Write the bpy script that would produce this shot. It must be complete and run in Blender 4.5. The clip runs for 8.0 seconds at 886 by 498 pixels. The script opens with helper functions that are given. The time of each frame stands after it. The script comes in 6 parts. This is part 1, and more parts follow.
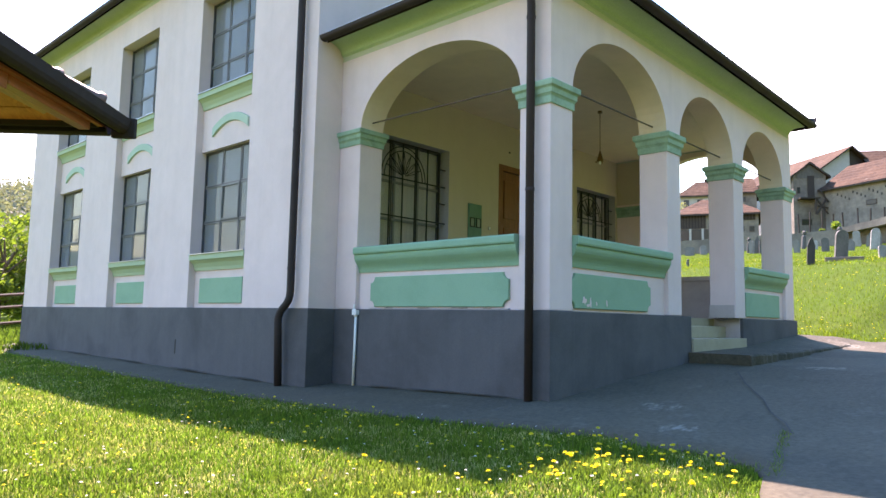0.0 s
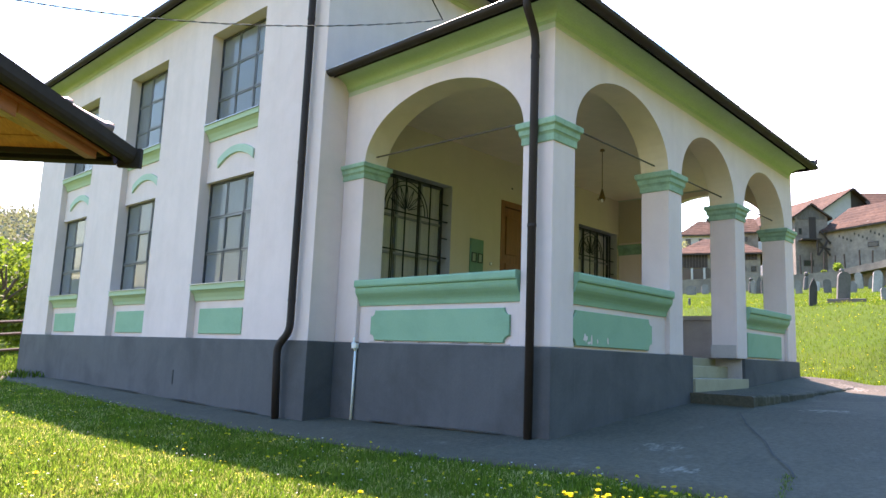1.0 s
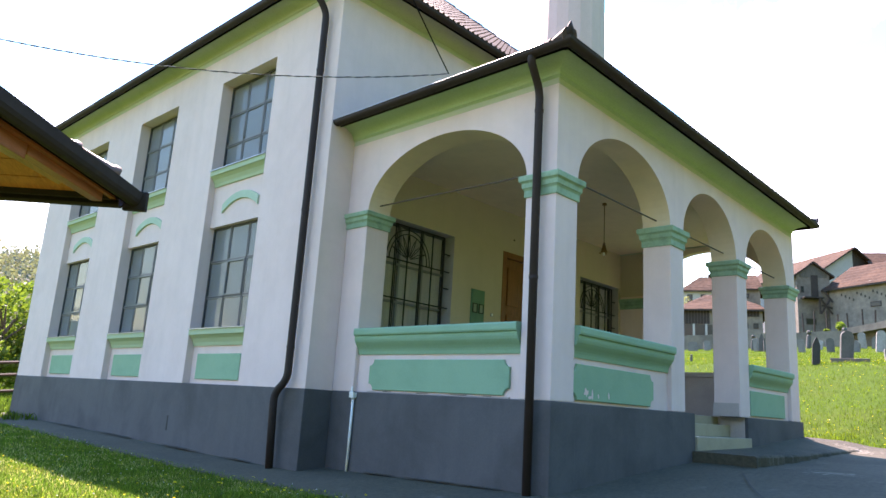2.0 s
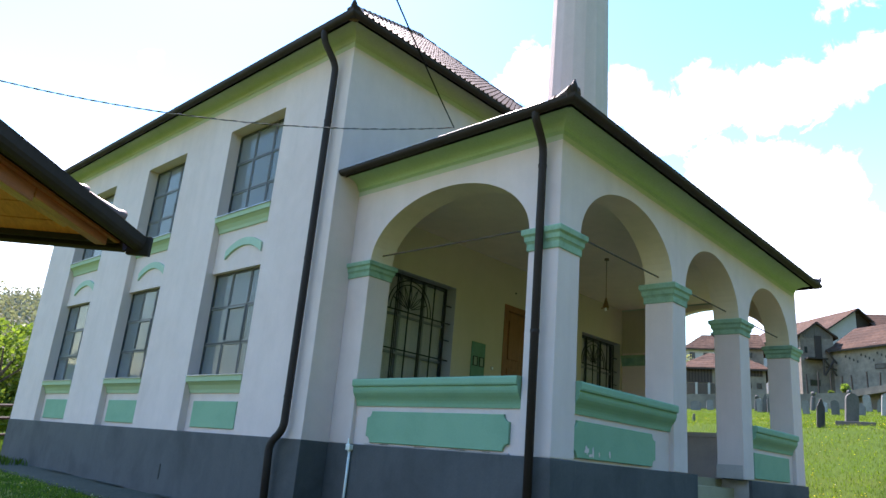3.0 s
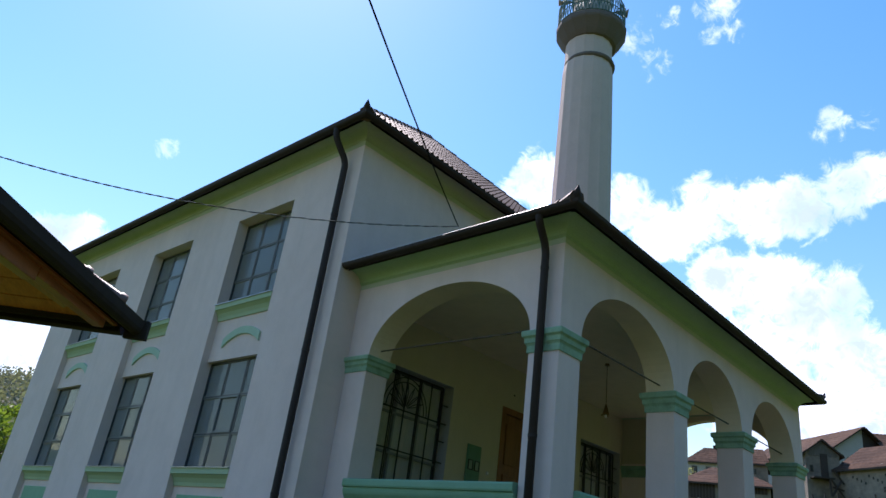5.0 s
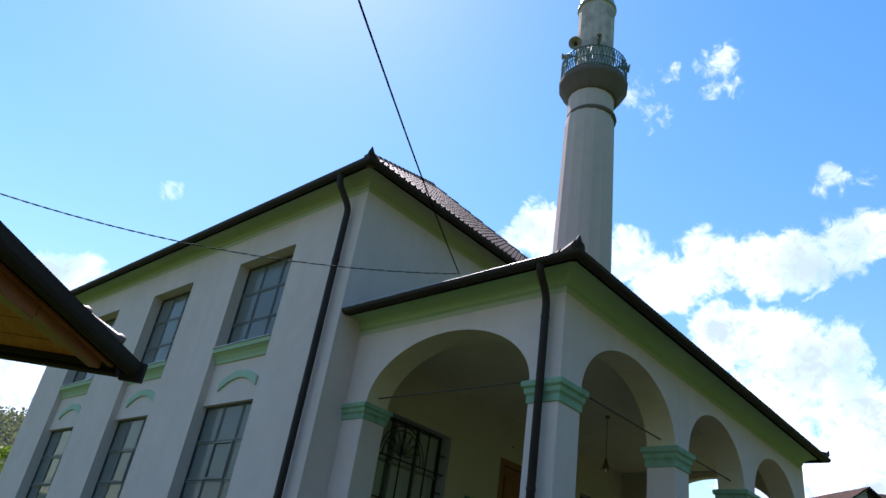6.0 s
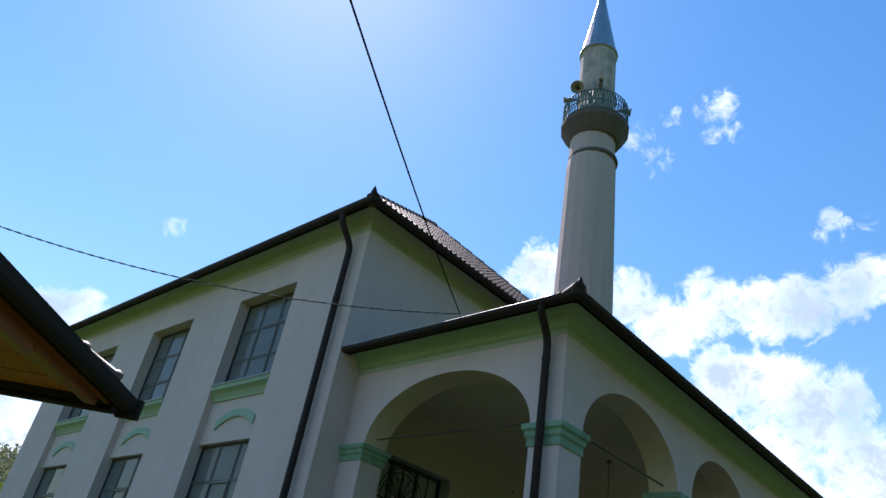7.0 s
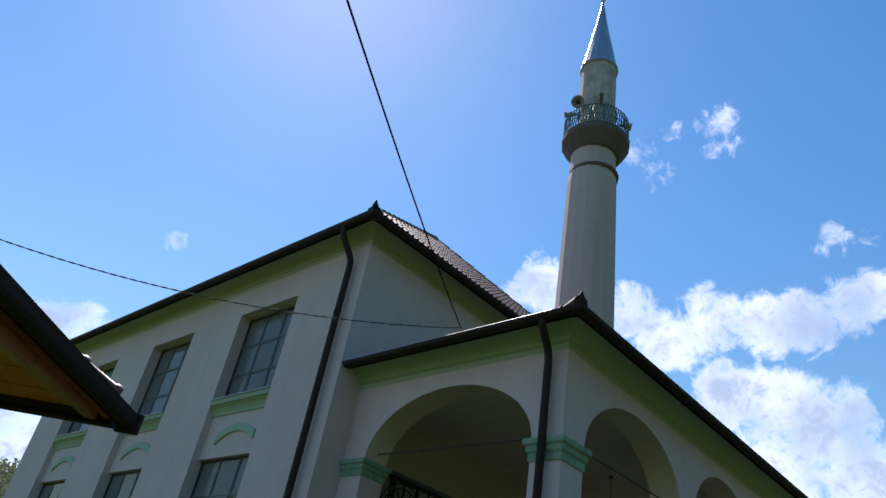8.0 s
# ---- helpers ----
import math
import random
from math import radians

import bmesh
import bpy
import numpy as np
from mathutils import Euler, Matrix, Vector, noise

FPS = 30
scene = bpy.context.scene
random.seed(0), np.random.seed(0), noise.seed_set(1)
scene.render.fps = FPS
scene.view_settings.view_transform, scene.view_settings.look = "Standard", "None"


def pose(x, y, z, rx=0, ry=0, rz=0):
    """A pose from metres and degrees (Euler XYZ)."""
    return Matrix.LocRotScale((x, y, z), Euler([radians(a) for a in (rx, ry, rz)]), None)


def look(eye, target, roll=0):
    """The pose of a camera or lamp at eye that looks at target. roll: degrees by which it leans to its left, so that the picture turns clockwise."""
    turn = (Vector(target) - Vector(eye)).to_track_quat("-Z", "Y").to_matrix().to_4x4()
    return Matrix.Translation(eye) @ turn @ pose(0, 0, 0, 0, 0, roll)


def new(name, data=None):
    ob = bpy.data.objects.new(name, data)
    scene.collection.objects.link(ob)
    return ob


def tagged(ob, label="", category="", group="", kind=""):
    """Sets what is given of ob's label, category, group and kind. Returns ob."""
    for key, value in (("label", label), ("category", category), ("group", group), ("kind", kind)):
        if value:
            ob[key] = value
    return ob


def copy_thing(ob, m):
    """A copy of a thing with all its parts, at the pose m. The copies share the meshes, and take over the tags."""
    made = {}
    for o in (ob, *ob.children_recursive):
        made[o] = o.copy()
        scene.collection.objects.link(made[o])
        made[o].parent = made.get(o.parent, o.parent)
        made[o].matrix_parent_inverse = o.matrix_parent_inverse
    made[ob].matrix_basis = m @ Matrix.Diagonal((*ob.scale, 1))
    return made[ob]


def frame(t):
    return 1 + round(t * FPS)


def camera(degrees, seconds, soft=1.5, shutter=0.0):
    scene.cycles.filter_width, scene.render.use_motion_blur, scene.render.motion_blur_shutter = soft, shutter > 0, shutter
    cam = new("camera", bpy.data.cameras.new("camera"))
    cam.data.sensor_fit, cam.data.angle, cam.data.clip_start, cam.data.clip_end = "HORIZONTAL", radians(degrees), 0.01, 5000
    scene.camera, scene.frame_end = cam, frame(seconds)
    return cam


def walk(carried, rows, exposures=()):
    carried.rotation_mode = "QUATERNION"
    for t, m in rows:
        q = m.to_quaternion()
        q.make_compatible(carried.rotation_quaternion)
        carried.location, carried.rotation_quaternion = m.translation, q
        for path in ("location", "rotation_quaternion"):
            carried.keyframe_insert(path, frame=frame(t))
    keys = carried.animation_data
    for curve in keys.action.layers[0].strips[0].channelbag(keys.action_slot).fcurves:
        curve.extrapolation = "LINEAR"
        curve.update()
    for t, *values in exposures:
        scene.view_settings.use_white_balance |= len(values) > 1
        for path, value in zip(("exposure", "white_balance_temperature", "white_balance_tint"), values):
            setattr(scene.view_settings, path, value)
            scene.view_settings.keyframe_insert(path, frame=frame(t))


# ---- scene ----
cam = camera(63.87, 8.0)
ROWS = [
    (0, pose(-5.757, -3.985, -0.123, 95.76, -1.16, -46.83)),
    (0.5, pose(-5.757, -3.985, -0.123, 96.71, -1.58, -46.82)),
    (1, pose(-5.757, -3.985, -0.123, 98.54, -2.20, -46.84)),
    (1.5, pose(-5.757, -3.985, -0.123, 100.50, -2.84, -46.89)),
    (3, pose(-5.757, -3.985, -0.123, 106.72, -4.82, -47.13)),
    (3.5, pose(-5.757, -3.985, -0.123, 108.66, -5.44, -47.26)),
    (4, pose(-5.757, -3.985, -0.123, 110.71, -6.01, -47.46)),
    (4.5, pose(-5.757, -3.985, -0.123, 112.65, -6.62, -47.69)),
    (6, pose(-5.757, -3.985, -0.123, 118.49, -8.29, -48.39)),
    (6.5, pose(-5.757, -3.985, -0.123, 120.19, -8.73, -48.58)),
    (7, pose(-5.757, -3.985, -0.123, 121.73, -8.99, -48.67)),
    (7.5, pose(-5.757, -3.985, -0.123, 122.62, -9.01, -48.63)),
    (8, pose(-5.757, -3.985, -0.123, 122.85, -9.08, -48.63)),
]
walk(cam, ROWS, exposures=[(0.0, 2.07, 7500, 40), (1.5, 2.05, 7430, 39), (3.0, 1.50, 6720, 30), (4.5, 0.52, 6480, 27), (6.0, 0.30, 6360, 26), (7.0, 0.11, 6340, 25), (8.0, -0.19, 6340, 25)])

# ---- light ----
SUN = Vector((0.232, 0.54, 0.809)).normalized()
world = bpy.data.worlds.new("sky")
scene.world = world
world.use_nodes = True


def node_maker(tree):
    def add(kind, **props):
        n = tree.nodes.new(kind)
        for key, value in props.items():
            if key == "op":
                n.operation = value
            elif key == "values":
                for k, v in value.items():
                    n.inputs[k].default_value = v
            elif key == "sky":
                n.sky_type = value
            elif key == "blend":
                n.data_type, n.blend_type = "RGBA", value
            elif key == "feature":
                n.feature = value
        return n
    return add


def make_sky():
    tree = world.node_tree
    tree.nodes.clear()
    add, link = node_maker(tree), tree.links.new
    out = add("ShaderNodeOutputWorld")
    sky = add("ShaderNodeTexSky", sky="NISHITA")
    sky.sun_disc = False
    sky.sun_elevation = math.asin(SUN.z)
    sky.sun_rotation = math.atan2(SUN.x, SUN.y)
    sky.air_density, sky.dust_density, sky.ozone_density = 1.8, 0.24, 2.5
    coord = add("ShaderNodeTexCoord")
    # cumulus: banks of cloud in a few parts of the sky, broken up by noise
    puffs = add("ShaderNodeTexNoise", values={"Scale": 14.0, "Detail": 12.0, "Roughness": 0.62, "Distortion": 0.3})
    link(coord.outputs["Generated"], puffs.inputs["Vector"])
    bold = add("ShaderNodeMapRange", values={"From Min": 0.0, "From Max": 1.0, "To Min": -1.34, "To Max": 0.66})
    bold.clamp = False
    link(puffs.outputs["Fac"], bold.inputs["Value"])
    wisps = add("ShaderNodeTexNoise", values={"Scale": 42.0, "Detail": 8.0, "Roughness": 0.6, "Distortion": 1.5})
    link(coord.outputs["Generated"], wisps.inputs["Vector"])
    frayed = add("ShaderNodeMath", op="MULTIPLY_ADD", values={1: 1.1})
    link(wisps.outputs["Fac"], frayed.inputs[0])
    link(bold.outputs["Result"], frayed.inputs[2])
    bank = None
    for d, width, gain in CLOUD_BANKS:
        dot = add("ShaderNodeVectorMath", op="DOT_PRODUCT")
        link(coord.outputs["Generated"], dot.inputs[0])
        dot.inputs[1].default_value = Vector(d).normalized()
        ramp = add("ShaderNodeMapRange", values={"From Min": math.cos(radians(width * 1.25)), "From Max": 1.0, "To Min": 0.0, "To Max": gain})
        ramp.interpolation_type = "SMOOTHSTEP"
        link(dot.outputs["Value"], ramp.inputs["Value"])
        if bank is None:
            bank = ramp.outputs["Result"]
        else:
            s = add("ShaderNodeMath", op="MAXIMUM")
            link(bank, s.inputs[0])
            link(ramp.outputs["Result"], s.inputs[1])
            bank = s.outputs[0]
    thick = add("ShaderNodeMath", op="MULTIPLY_ADD", values={1: 0.85})
    link(bank, thick.inputs[0])
    link(frayed.outputs[0], thick.inputs[2])
    total = thick.outputs[0]
    mask = add("ShaderNodeMapRange", values={"From Min": 0.42, "From Max": 1.18, "To Min": 0.0, "To Max": 0.96})
    mask.interpolation_type = "SMOOTHSTEP"
    link(total, mask.inputs["Value"])
    shade = add("ShaderNodeTexNoise", values={"Scale": 8.0, "Detail": 5.0, "Roughness": 0.5, "Distortion": 0.1})
    link(coord.outputs["Generated"], shade.inputs["Vector"])
    both = add("ShaderNodeMath", op="MULTIPLY_ADD", values={1: 0.5})
    link(total, both.inputs[0])
    link(shade.outputs["Fac"], both.inputs[2])
    body = add("ShaderNodeMapRange", values={"From Min": 0.71, "From Max": 1.15, "To Min": 0.0, "To Max": 0.9})
    body.interpolation_type = "SMOOTHSTEP"
    link(both.outputs[0], body.inputs["Value"])
    white = add("ShaderNodeMix", blend="MIX")
    white.inputs[6].default_value, white.inputs[7].default_value = (10.6, 11.8, 13.0, 1), (3.3, 4.6, 6.3, 1)
    link(body.outputs["Result"], white.inputs[0])
    near = add("ShaderNodeMapRange", values={"From Min": 0.0, "From Max": 0.16})
    link(bank, near.inputs["Value"])
    cover = add("ShaderNodeMath", op="MULTIPLY")
    link(mask.outputs["Result"], cover.inputs[0])
    link(near.outputs["Result"], cover.inputs[1])
    mix = add("ShaderNodeMix", blend="MIX")
    link(cover.outputs[0], mix.inputs[0])
    vivid = add("ShaderNodeHueSaturation", values={"Saturation": 1.4})
    link(sky.outputs["Color"], vivid.inputs["Color"])
    azure = add("ShaderNodeVectorMath", op="MULTIPLY")
    azure.inputs[1].default_value = (0.95, 1.0, 1.0)
    link(vivid.outputs[0], azure.inputs[0])
    link(azure.outputs[0], mix.inputs[6])
    link(white.outputs[2], mix.inputs[7])
    back = add("ShaderNodeBackground", values={"Strength": 0.14})
    link(mix.outputs[2], back.inputs["Color"])
    link(back.outputs[0], out.inputs["Surface"])


CLOUD_BANKS = [((0.684, 0.523, 0.509), 2.8, 0.95), ((0.678, 0.548, 0.491), 2.2, 0.8), ((0.758, 0.428, 0.493), 2.6, 0.8), ((0.8, 0.391, 0.455), 3.0, 1),
               ((0.814, 0.335, 0.475), 3.0, 1), ((0.836, 0.288, 0.468), 2.8, 1), ((0.849, 0.239, 0.471), 2.6, 0.9), ((0.853, 0.19, 0.485), 2.2, 0.8),
               ((0.855, 0.159, 0.494), 2.0, 0.75), ((0.858, 0.333, 0.39), 3.2, 1), ((0.885, 0.285, 0.368), 3.6, 1), ((0.904, 0.236, 0.357), 3.4, 1),
               ((0.895, 0.305, 0.326), 3.5, 1), ((0.927, 0.218, 0.306), 3.2, 1), ((0.653, 0.361, 0.666), 1.7, 0.44), ((0.685, 0.354, 0.637), 1.5, 0.42), ((0.656, 0.323, 0.682), 1.2, 0.40), ((0.677, 0.266, 0.686), 1.6, 0.43), ((0.701, 0.269, 0.660), 1.4, 0.42), ((0.301, 0.838, 0.455), 1.0, 0.44), ((0.393, 0.748, 0.534), 0.8, 0.40), ((0.812, 0.183, 0.555), 1.4, 0.42), ((0.819, 0.141, 0.556), 1.1, 0.40),
               ((0.258, 0.912, 0.318), 2.4, 0.9), ((0.236, 0.928, 0.288), 3.2, 0.95), ((0.239, 0.953, 0.186), 5, 1), ((0.277, 0.95, 0.147), 6, 0.9),
               ((0.943, 0.206, 0.26), 4, 1), ((0.924, 0.221, 0.313), 3, 0.9), ((0.961, 0.181, 0.209), 7, 1), ((0.943, 0.268, 0.195), 7, 1)]
make_sky()
sun_data = bpy.data.lights.new("sun", "SUN")
sun_data.energy, sun_data.angle, sun_data.color = 5.2, radians(0.53), (1.0, 0.96, 0.89)
sun = new("sun", sun_data)
sun.matrix_world = look(SUN * 60, (0, 0, 0))


# ---- materials ----
def material(name, color, rough=0.8, metal=0.0, grain=0.12, grain_size=30.0, stain=0.15, stain_size=1.2, bump=0.15, bump_size=60.0, tint=None, spread=0.0, specular=0.35, coat=0.0, extra=None, translucent=0.0):
    """A surface with fine grain, broad stains and relief, in metres."""
    m = bpy.data.materials.new(name)
    m.use_nodes = True
    tree = m.node_tree
    tree.nodes.clear()
    add, link = node_maker(tree), tree.links.new
    out, b = add("ShaderNodeOutputMaterial"), add("ShaderNodeBsdfPrincipled")
    if not translucent:
        link(b.outputs[0], out.inputs["Surface"])
    b.inputs["Metallic"].default_value = metal
    b.inputs["Specular IOR Level"].default_value = specular
    b.inputs["Coat Weight"].default_value = coat
    coord = add("ShaderNodeTexCoord")
    fine = add("ShaderNodeTexNoise", values={"Scale": grain_size, "Detail": 6.0, "Roughness": 0.65})
    broad = add("ShaderNodeTexNoise", values={"Scale": stain_size, "Detail": 5.0, "Roughness": 0.6, "Distortion": 0.4})
    link(coord.outputs["Object"], fine.inputs["Vector"])
    link(coord.outputs["Object"], broad.inputs["Vector"])
    c = Vector(color)
    dark = tint if tint else tuple(c * 0.55)
    m1 = add("ShaderNodeMix", blend="MIX")
    m1.inputs[6].default_value, m1.inputs[7].default_value = (*color, 1), (*dark, 1)
    r1 = add("ShaderNodeMapRange", values={"From Min": 0.45, "From Max": 0.75, "To Min": 0.0, "To Max": stain * 2})
    link(broad.outputs["Fac"], r1.inputs["Value"])
    link(r1.outputs["Result"], m1.inputs[0])
    r2 = add("ShaderNodeMapRange", values={"From Min": 0.25, "From Max": 0.75, "To Min": 1 - grain, "To Max": 1 + grain})
    link(fine.outputs["Fac"], r2.inputs["Value"])
    value = r2.outputs["Result"]
    if spread:
        info = add("ShaderNodeObjectInfo")
        r3 = add("ShaderNodeMapRange", values={"To Min": 1 - spread, "To Max": 1 + spread})
        link(info.outputs["Random"], r3.inputs["Value"])
        geo = add("ShaderNodeNewGeometry")
        r4 = add("ShaderNodeMapRange", values={"To Min": 1 - spread, "To Max": 1 + spread})
        link(geo.outputs["Random Per Island"], r4.inputs["Value"])
        mm = add("ShaderNodeMath", op="MULTIPLY")
        link(r3.outputs["Result"], mm.inputs[0])
        link(r4.outputs["Result"], mm.inputs[1])
        m3 = add("ShaderNodeMath", op="MULTIPLY")
        link(mm.outputs[0], m3.inputs[0])
        link(value, m3.inputs[1])
        value = m3.outputs[0]
    scale = add("ShaderNodeVectorMath", op="SCALE")
    link(m1.outputs[2], scale.inputs[0])
    link(value, scale.inputs["Scale"])
    color_out = scale.outputs[0]
    if extra:
        color_out = extra(add, link, coord, color_out)
    link(color_out, b.inputs["Base Color"])
    if translucent:
        thin = add("ShaderNodeBsdfTranslucent")
        warm = add("ShaderNodeVectorMath", op="MULTIPLY")
        link(color_out, warm.inputs[0])
        warm.inputs[1].default_value = (1.5, 1.55, 0.8)
        link(warm.outputs[0], thin.inputs["Color"])
        both = add("ShaderNodeMixShader", values={"Fac": translucent})
        link(b.outputs[0], both.inputs[1])
        link(thin.outputs[0], both.inputs[2])
        link(both.outputs[0], out.inputs["Surface"])
    rr = add("ShaderNodeMapRange", values={"From Min": 0.3, "From Max": 0.7, "To Min": max(rough - 0.08, 0.02), "To Max": min(rough + 0.08, 1.0)})
    link(broad.outputs["Fac"], rr.inputs["Value"])
    link(rr.outputs["Result"], b.inputs["Roughness"])
    if bump:
        bn = add("ShaderNodeTexNoise", values={"Scale": bump_size, "Detail": 4.0, "Roughness": 0.6})
        link(coord.outputs["Object"], bn.inputs["Vector"])
        bp = add("ShaderNodeBump", values={"Strength": bump, "Distance": 0.01})
        link(bn.outputs["Fac"], bp.inputs["Height"])
        link(bp.outputs[0], b.inputs["Normal"])
    return m


def wood_material(name, color, dark, axis=0, rough=0.55, specular=0.35):
    """Planed timber with grain along one axis and seams between boards."""
    def grain(add, link, coord, col):
        mp = add("ShaderNodeMapping")
        mp.inputs["Scale"].default_value = [(1.2 if i == axis else 16.0) for i in range(3)]
        link(coord.outputs["Object"], mp.inputs["Vector"])
        n = add("ShaderNodeTexNoise", values={"Scale": 2.2, "Detail": 7.0, "Roughness": 0.6, "Distortion": 0.8})
        link(mp.outputs[0], n.inputs["Vector"])
        r = add("ShaderNodeMapRange", values={"From Min": 0.35, "From Max": 0.7})
        link(n.outputs["Fac"], r.inputs["Value"])
        mx = add("ShaderNodeMix", blend="MIX")
        link(r.outputs["Result"], mx.inputs[0])
        link(col, mx.inputs[6])
        mx.inputs[7].default_value = (*dark, 1)
        return mx.outputs[2]
    return material(name, color, rough, grain=0.1, grain_size=18, stain=0.15, bump=0.1, extra=grain, specular=specular)


def glass_material(name, color, rough=0.03):
    m = bpy.data.materials.new(name)
    m.use_nodes = True
    tree = m.node_tree
    tree.nodes.clear()
    add, link = node_maker(tree), tree.links.new
    out = add("ShaderNodeOutputMaterial")
    clear = add("ShaderNodeBsdfTransparent", values={"Color": (*color, 1)})
    gloss = add("ShaderNodeBsdfGlossy", values={"Roughness": rough})
    mix = add("ShaderNodeMixShader")
    weight = add("ShaderNodeLayerWeight", values={"Blend": 0.5})
    steep = add("ShaderNodeMath", op="POWER", values={1: 5.0})
    link(weight.outputs["Facing"], steep.inputs[0])
    gain = add("ShaderNodeMath", op="MULTIPLY_ADD", values={1: 0.42, 2: 0.012})
    link(steep.outputs[0], gain.inputs[0])
    link(gain.outputs[0], mix.inputs[0])
    link(clear.outputs[0], mix.inputs[1])
    link(gloss.outputs[0], mix.inputs[2])
    link(mix.outputs[0], out.inputs["Surface"])
    return m


def streaks(depth, size):
    """Faint runs of rainwater down a wall, and soft blots."""
    def run(add, link, coord, col):
        mp = add("ShaderNodeMapping")
        mp.inputs["Scale"].default_value = (3.5, 3.5, size)
        link(coord.outputs["Object"], mp.inputs["Vector"])
        n = add("ShaderNodeTexNoise", values={"Scale": 1.0, "Detail": 6.0, "Roughness": 0.65, "Distortion": 0.2})
        link(mp.outputs[0], n.inputs["Vector"])
        r = add("ShaderNodeMapRange", values={"From Min": 0.42, "From Max": 0.74, "To Min": 1.0, "To Max": depth})
        link(n.outputs["Fac"], r.inputs["Value"])
        blot = add("ShaderNodeTexNoise", values={"Scale": 2.6, "Detail": 7.0, "Roughness": 0.7, "Distortion": 0.5})
        link(coord.outputs["Object"], blot.inputs["Vector"])
        r2 = add("ShaderNodeMapRange", values={"From Min": 0.35, "From Max": 0.7, "To Min": 1.04, "To Max": (1 + depth) / 2})
        link(blot.outputs["Fac"], r2.inputs["Value"])
        m = add("ShaderNodeMath", op="MULTIPLY")
        link(r.outputs["Result"], m.inputs[0])
        link(r2.outputs["Result"], m.inputs[1])
        sc = add("ShaderNodeVectorMath", op="SCALE")
        link(col, sc.inputs[0])
        link(m.outputs[0], sc.inputs["Scale"])
        return sc.outputs[0]
    return run


WHITE = material("white_render", (0.722, 0.567, 0.552), 0.9, grain=0.03, grain_size=90, stain=0.2, stain_size=0.8, bump=0.3, bump_size=140, tint=(0.60, 0.455, 0.43), extra=streaks(0.94, 0.18))
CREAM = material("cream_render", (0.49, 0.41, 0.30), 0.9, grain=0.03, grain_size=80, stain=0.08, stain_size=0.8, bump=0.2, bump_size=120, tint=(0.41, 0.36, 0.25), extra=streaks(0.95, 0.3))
PALECREAM = material("pale_cream_limewash", (0.72, 0.575, 0.43), 0.9, grain=0.03, grain_size=80, stain=0.15, stain_size=0.9, bump=0.2, bump_size=120, tint=(0.60, 0.475, 0.37), extra=streaks(0.93, 0.3))
REVEAL = material("grey_window_reveal", (0.40, 0.375, 0.375), 0.9, grain=0.04, grain_size=70, stain=0.15, stain_size=1.5, bump=0.2)
MINT = material("mint_paint", (0.20, 0.385, 0.262), 0.75, grain=0.07, grain_size=60, stain=0.24, stain_size=2.5, bump=0.2, bump_size=110, tint=(0.155, 0.31, 0.21))
CAPMINT = material("weathered_capital_paint", (0.255, 0.42, 0.30), 0.8, grain=0.1, grain_size=35, stain=0.38, stain_size=4.5, bump=0.35, bump_size=60, tint=(0.15, 0.24, 0.17), extra=streaks(0.85, 0.6))
LEAFGREEN = material("leaf_green_paint", (0.335, 0.46, 0.28), 0.75, grain=0.08, grain_size=40, stain=0.32, stain_size=1.5, bump=0.2, bump_size=110, tint=(0.27, 0.41, 0.20))
GREY = material("grey_plinth_paint", (0.094, 0.094, 0.102), 0.85, grain=0.09, grain_size=50, stain=0.4, stain_size=1.1, bump=0.3, bump_size=90, tint=(0.064, 0.062, 0.064), extra=streaks(0.86, 0.25))
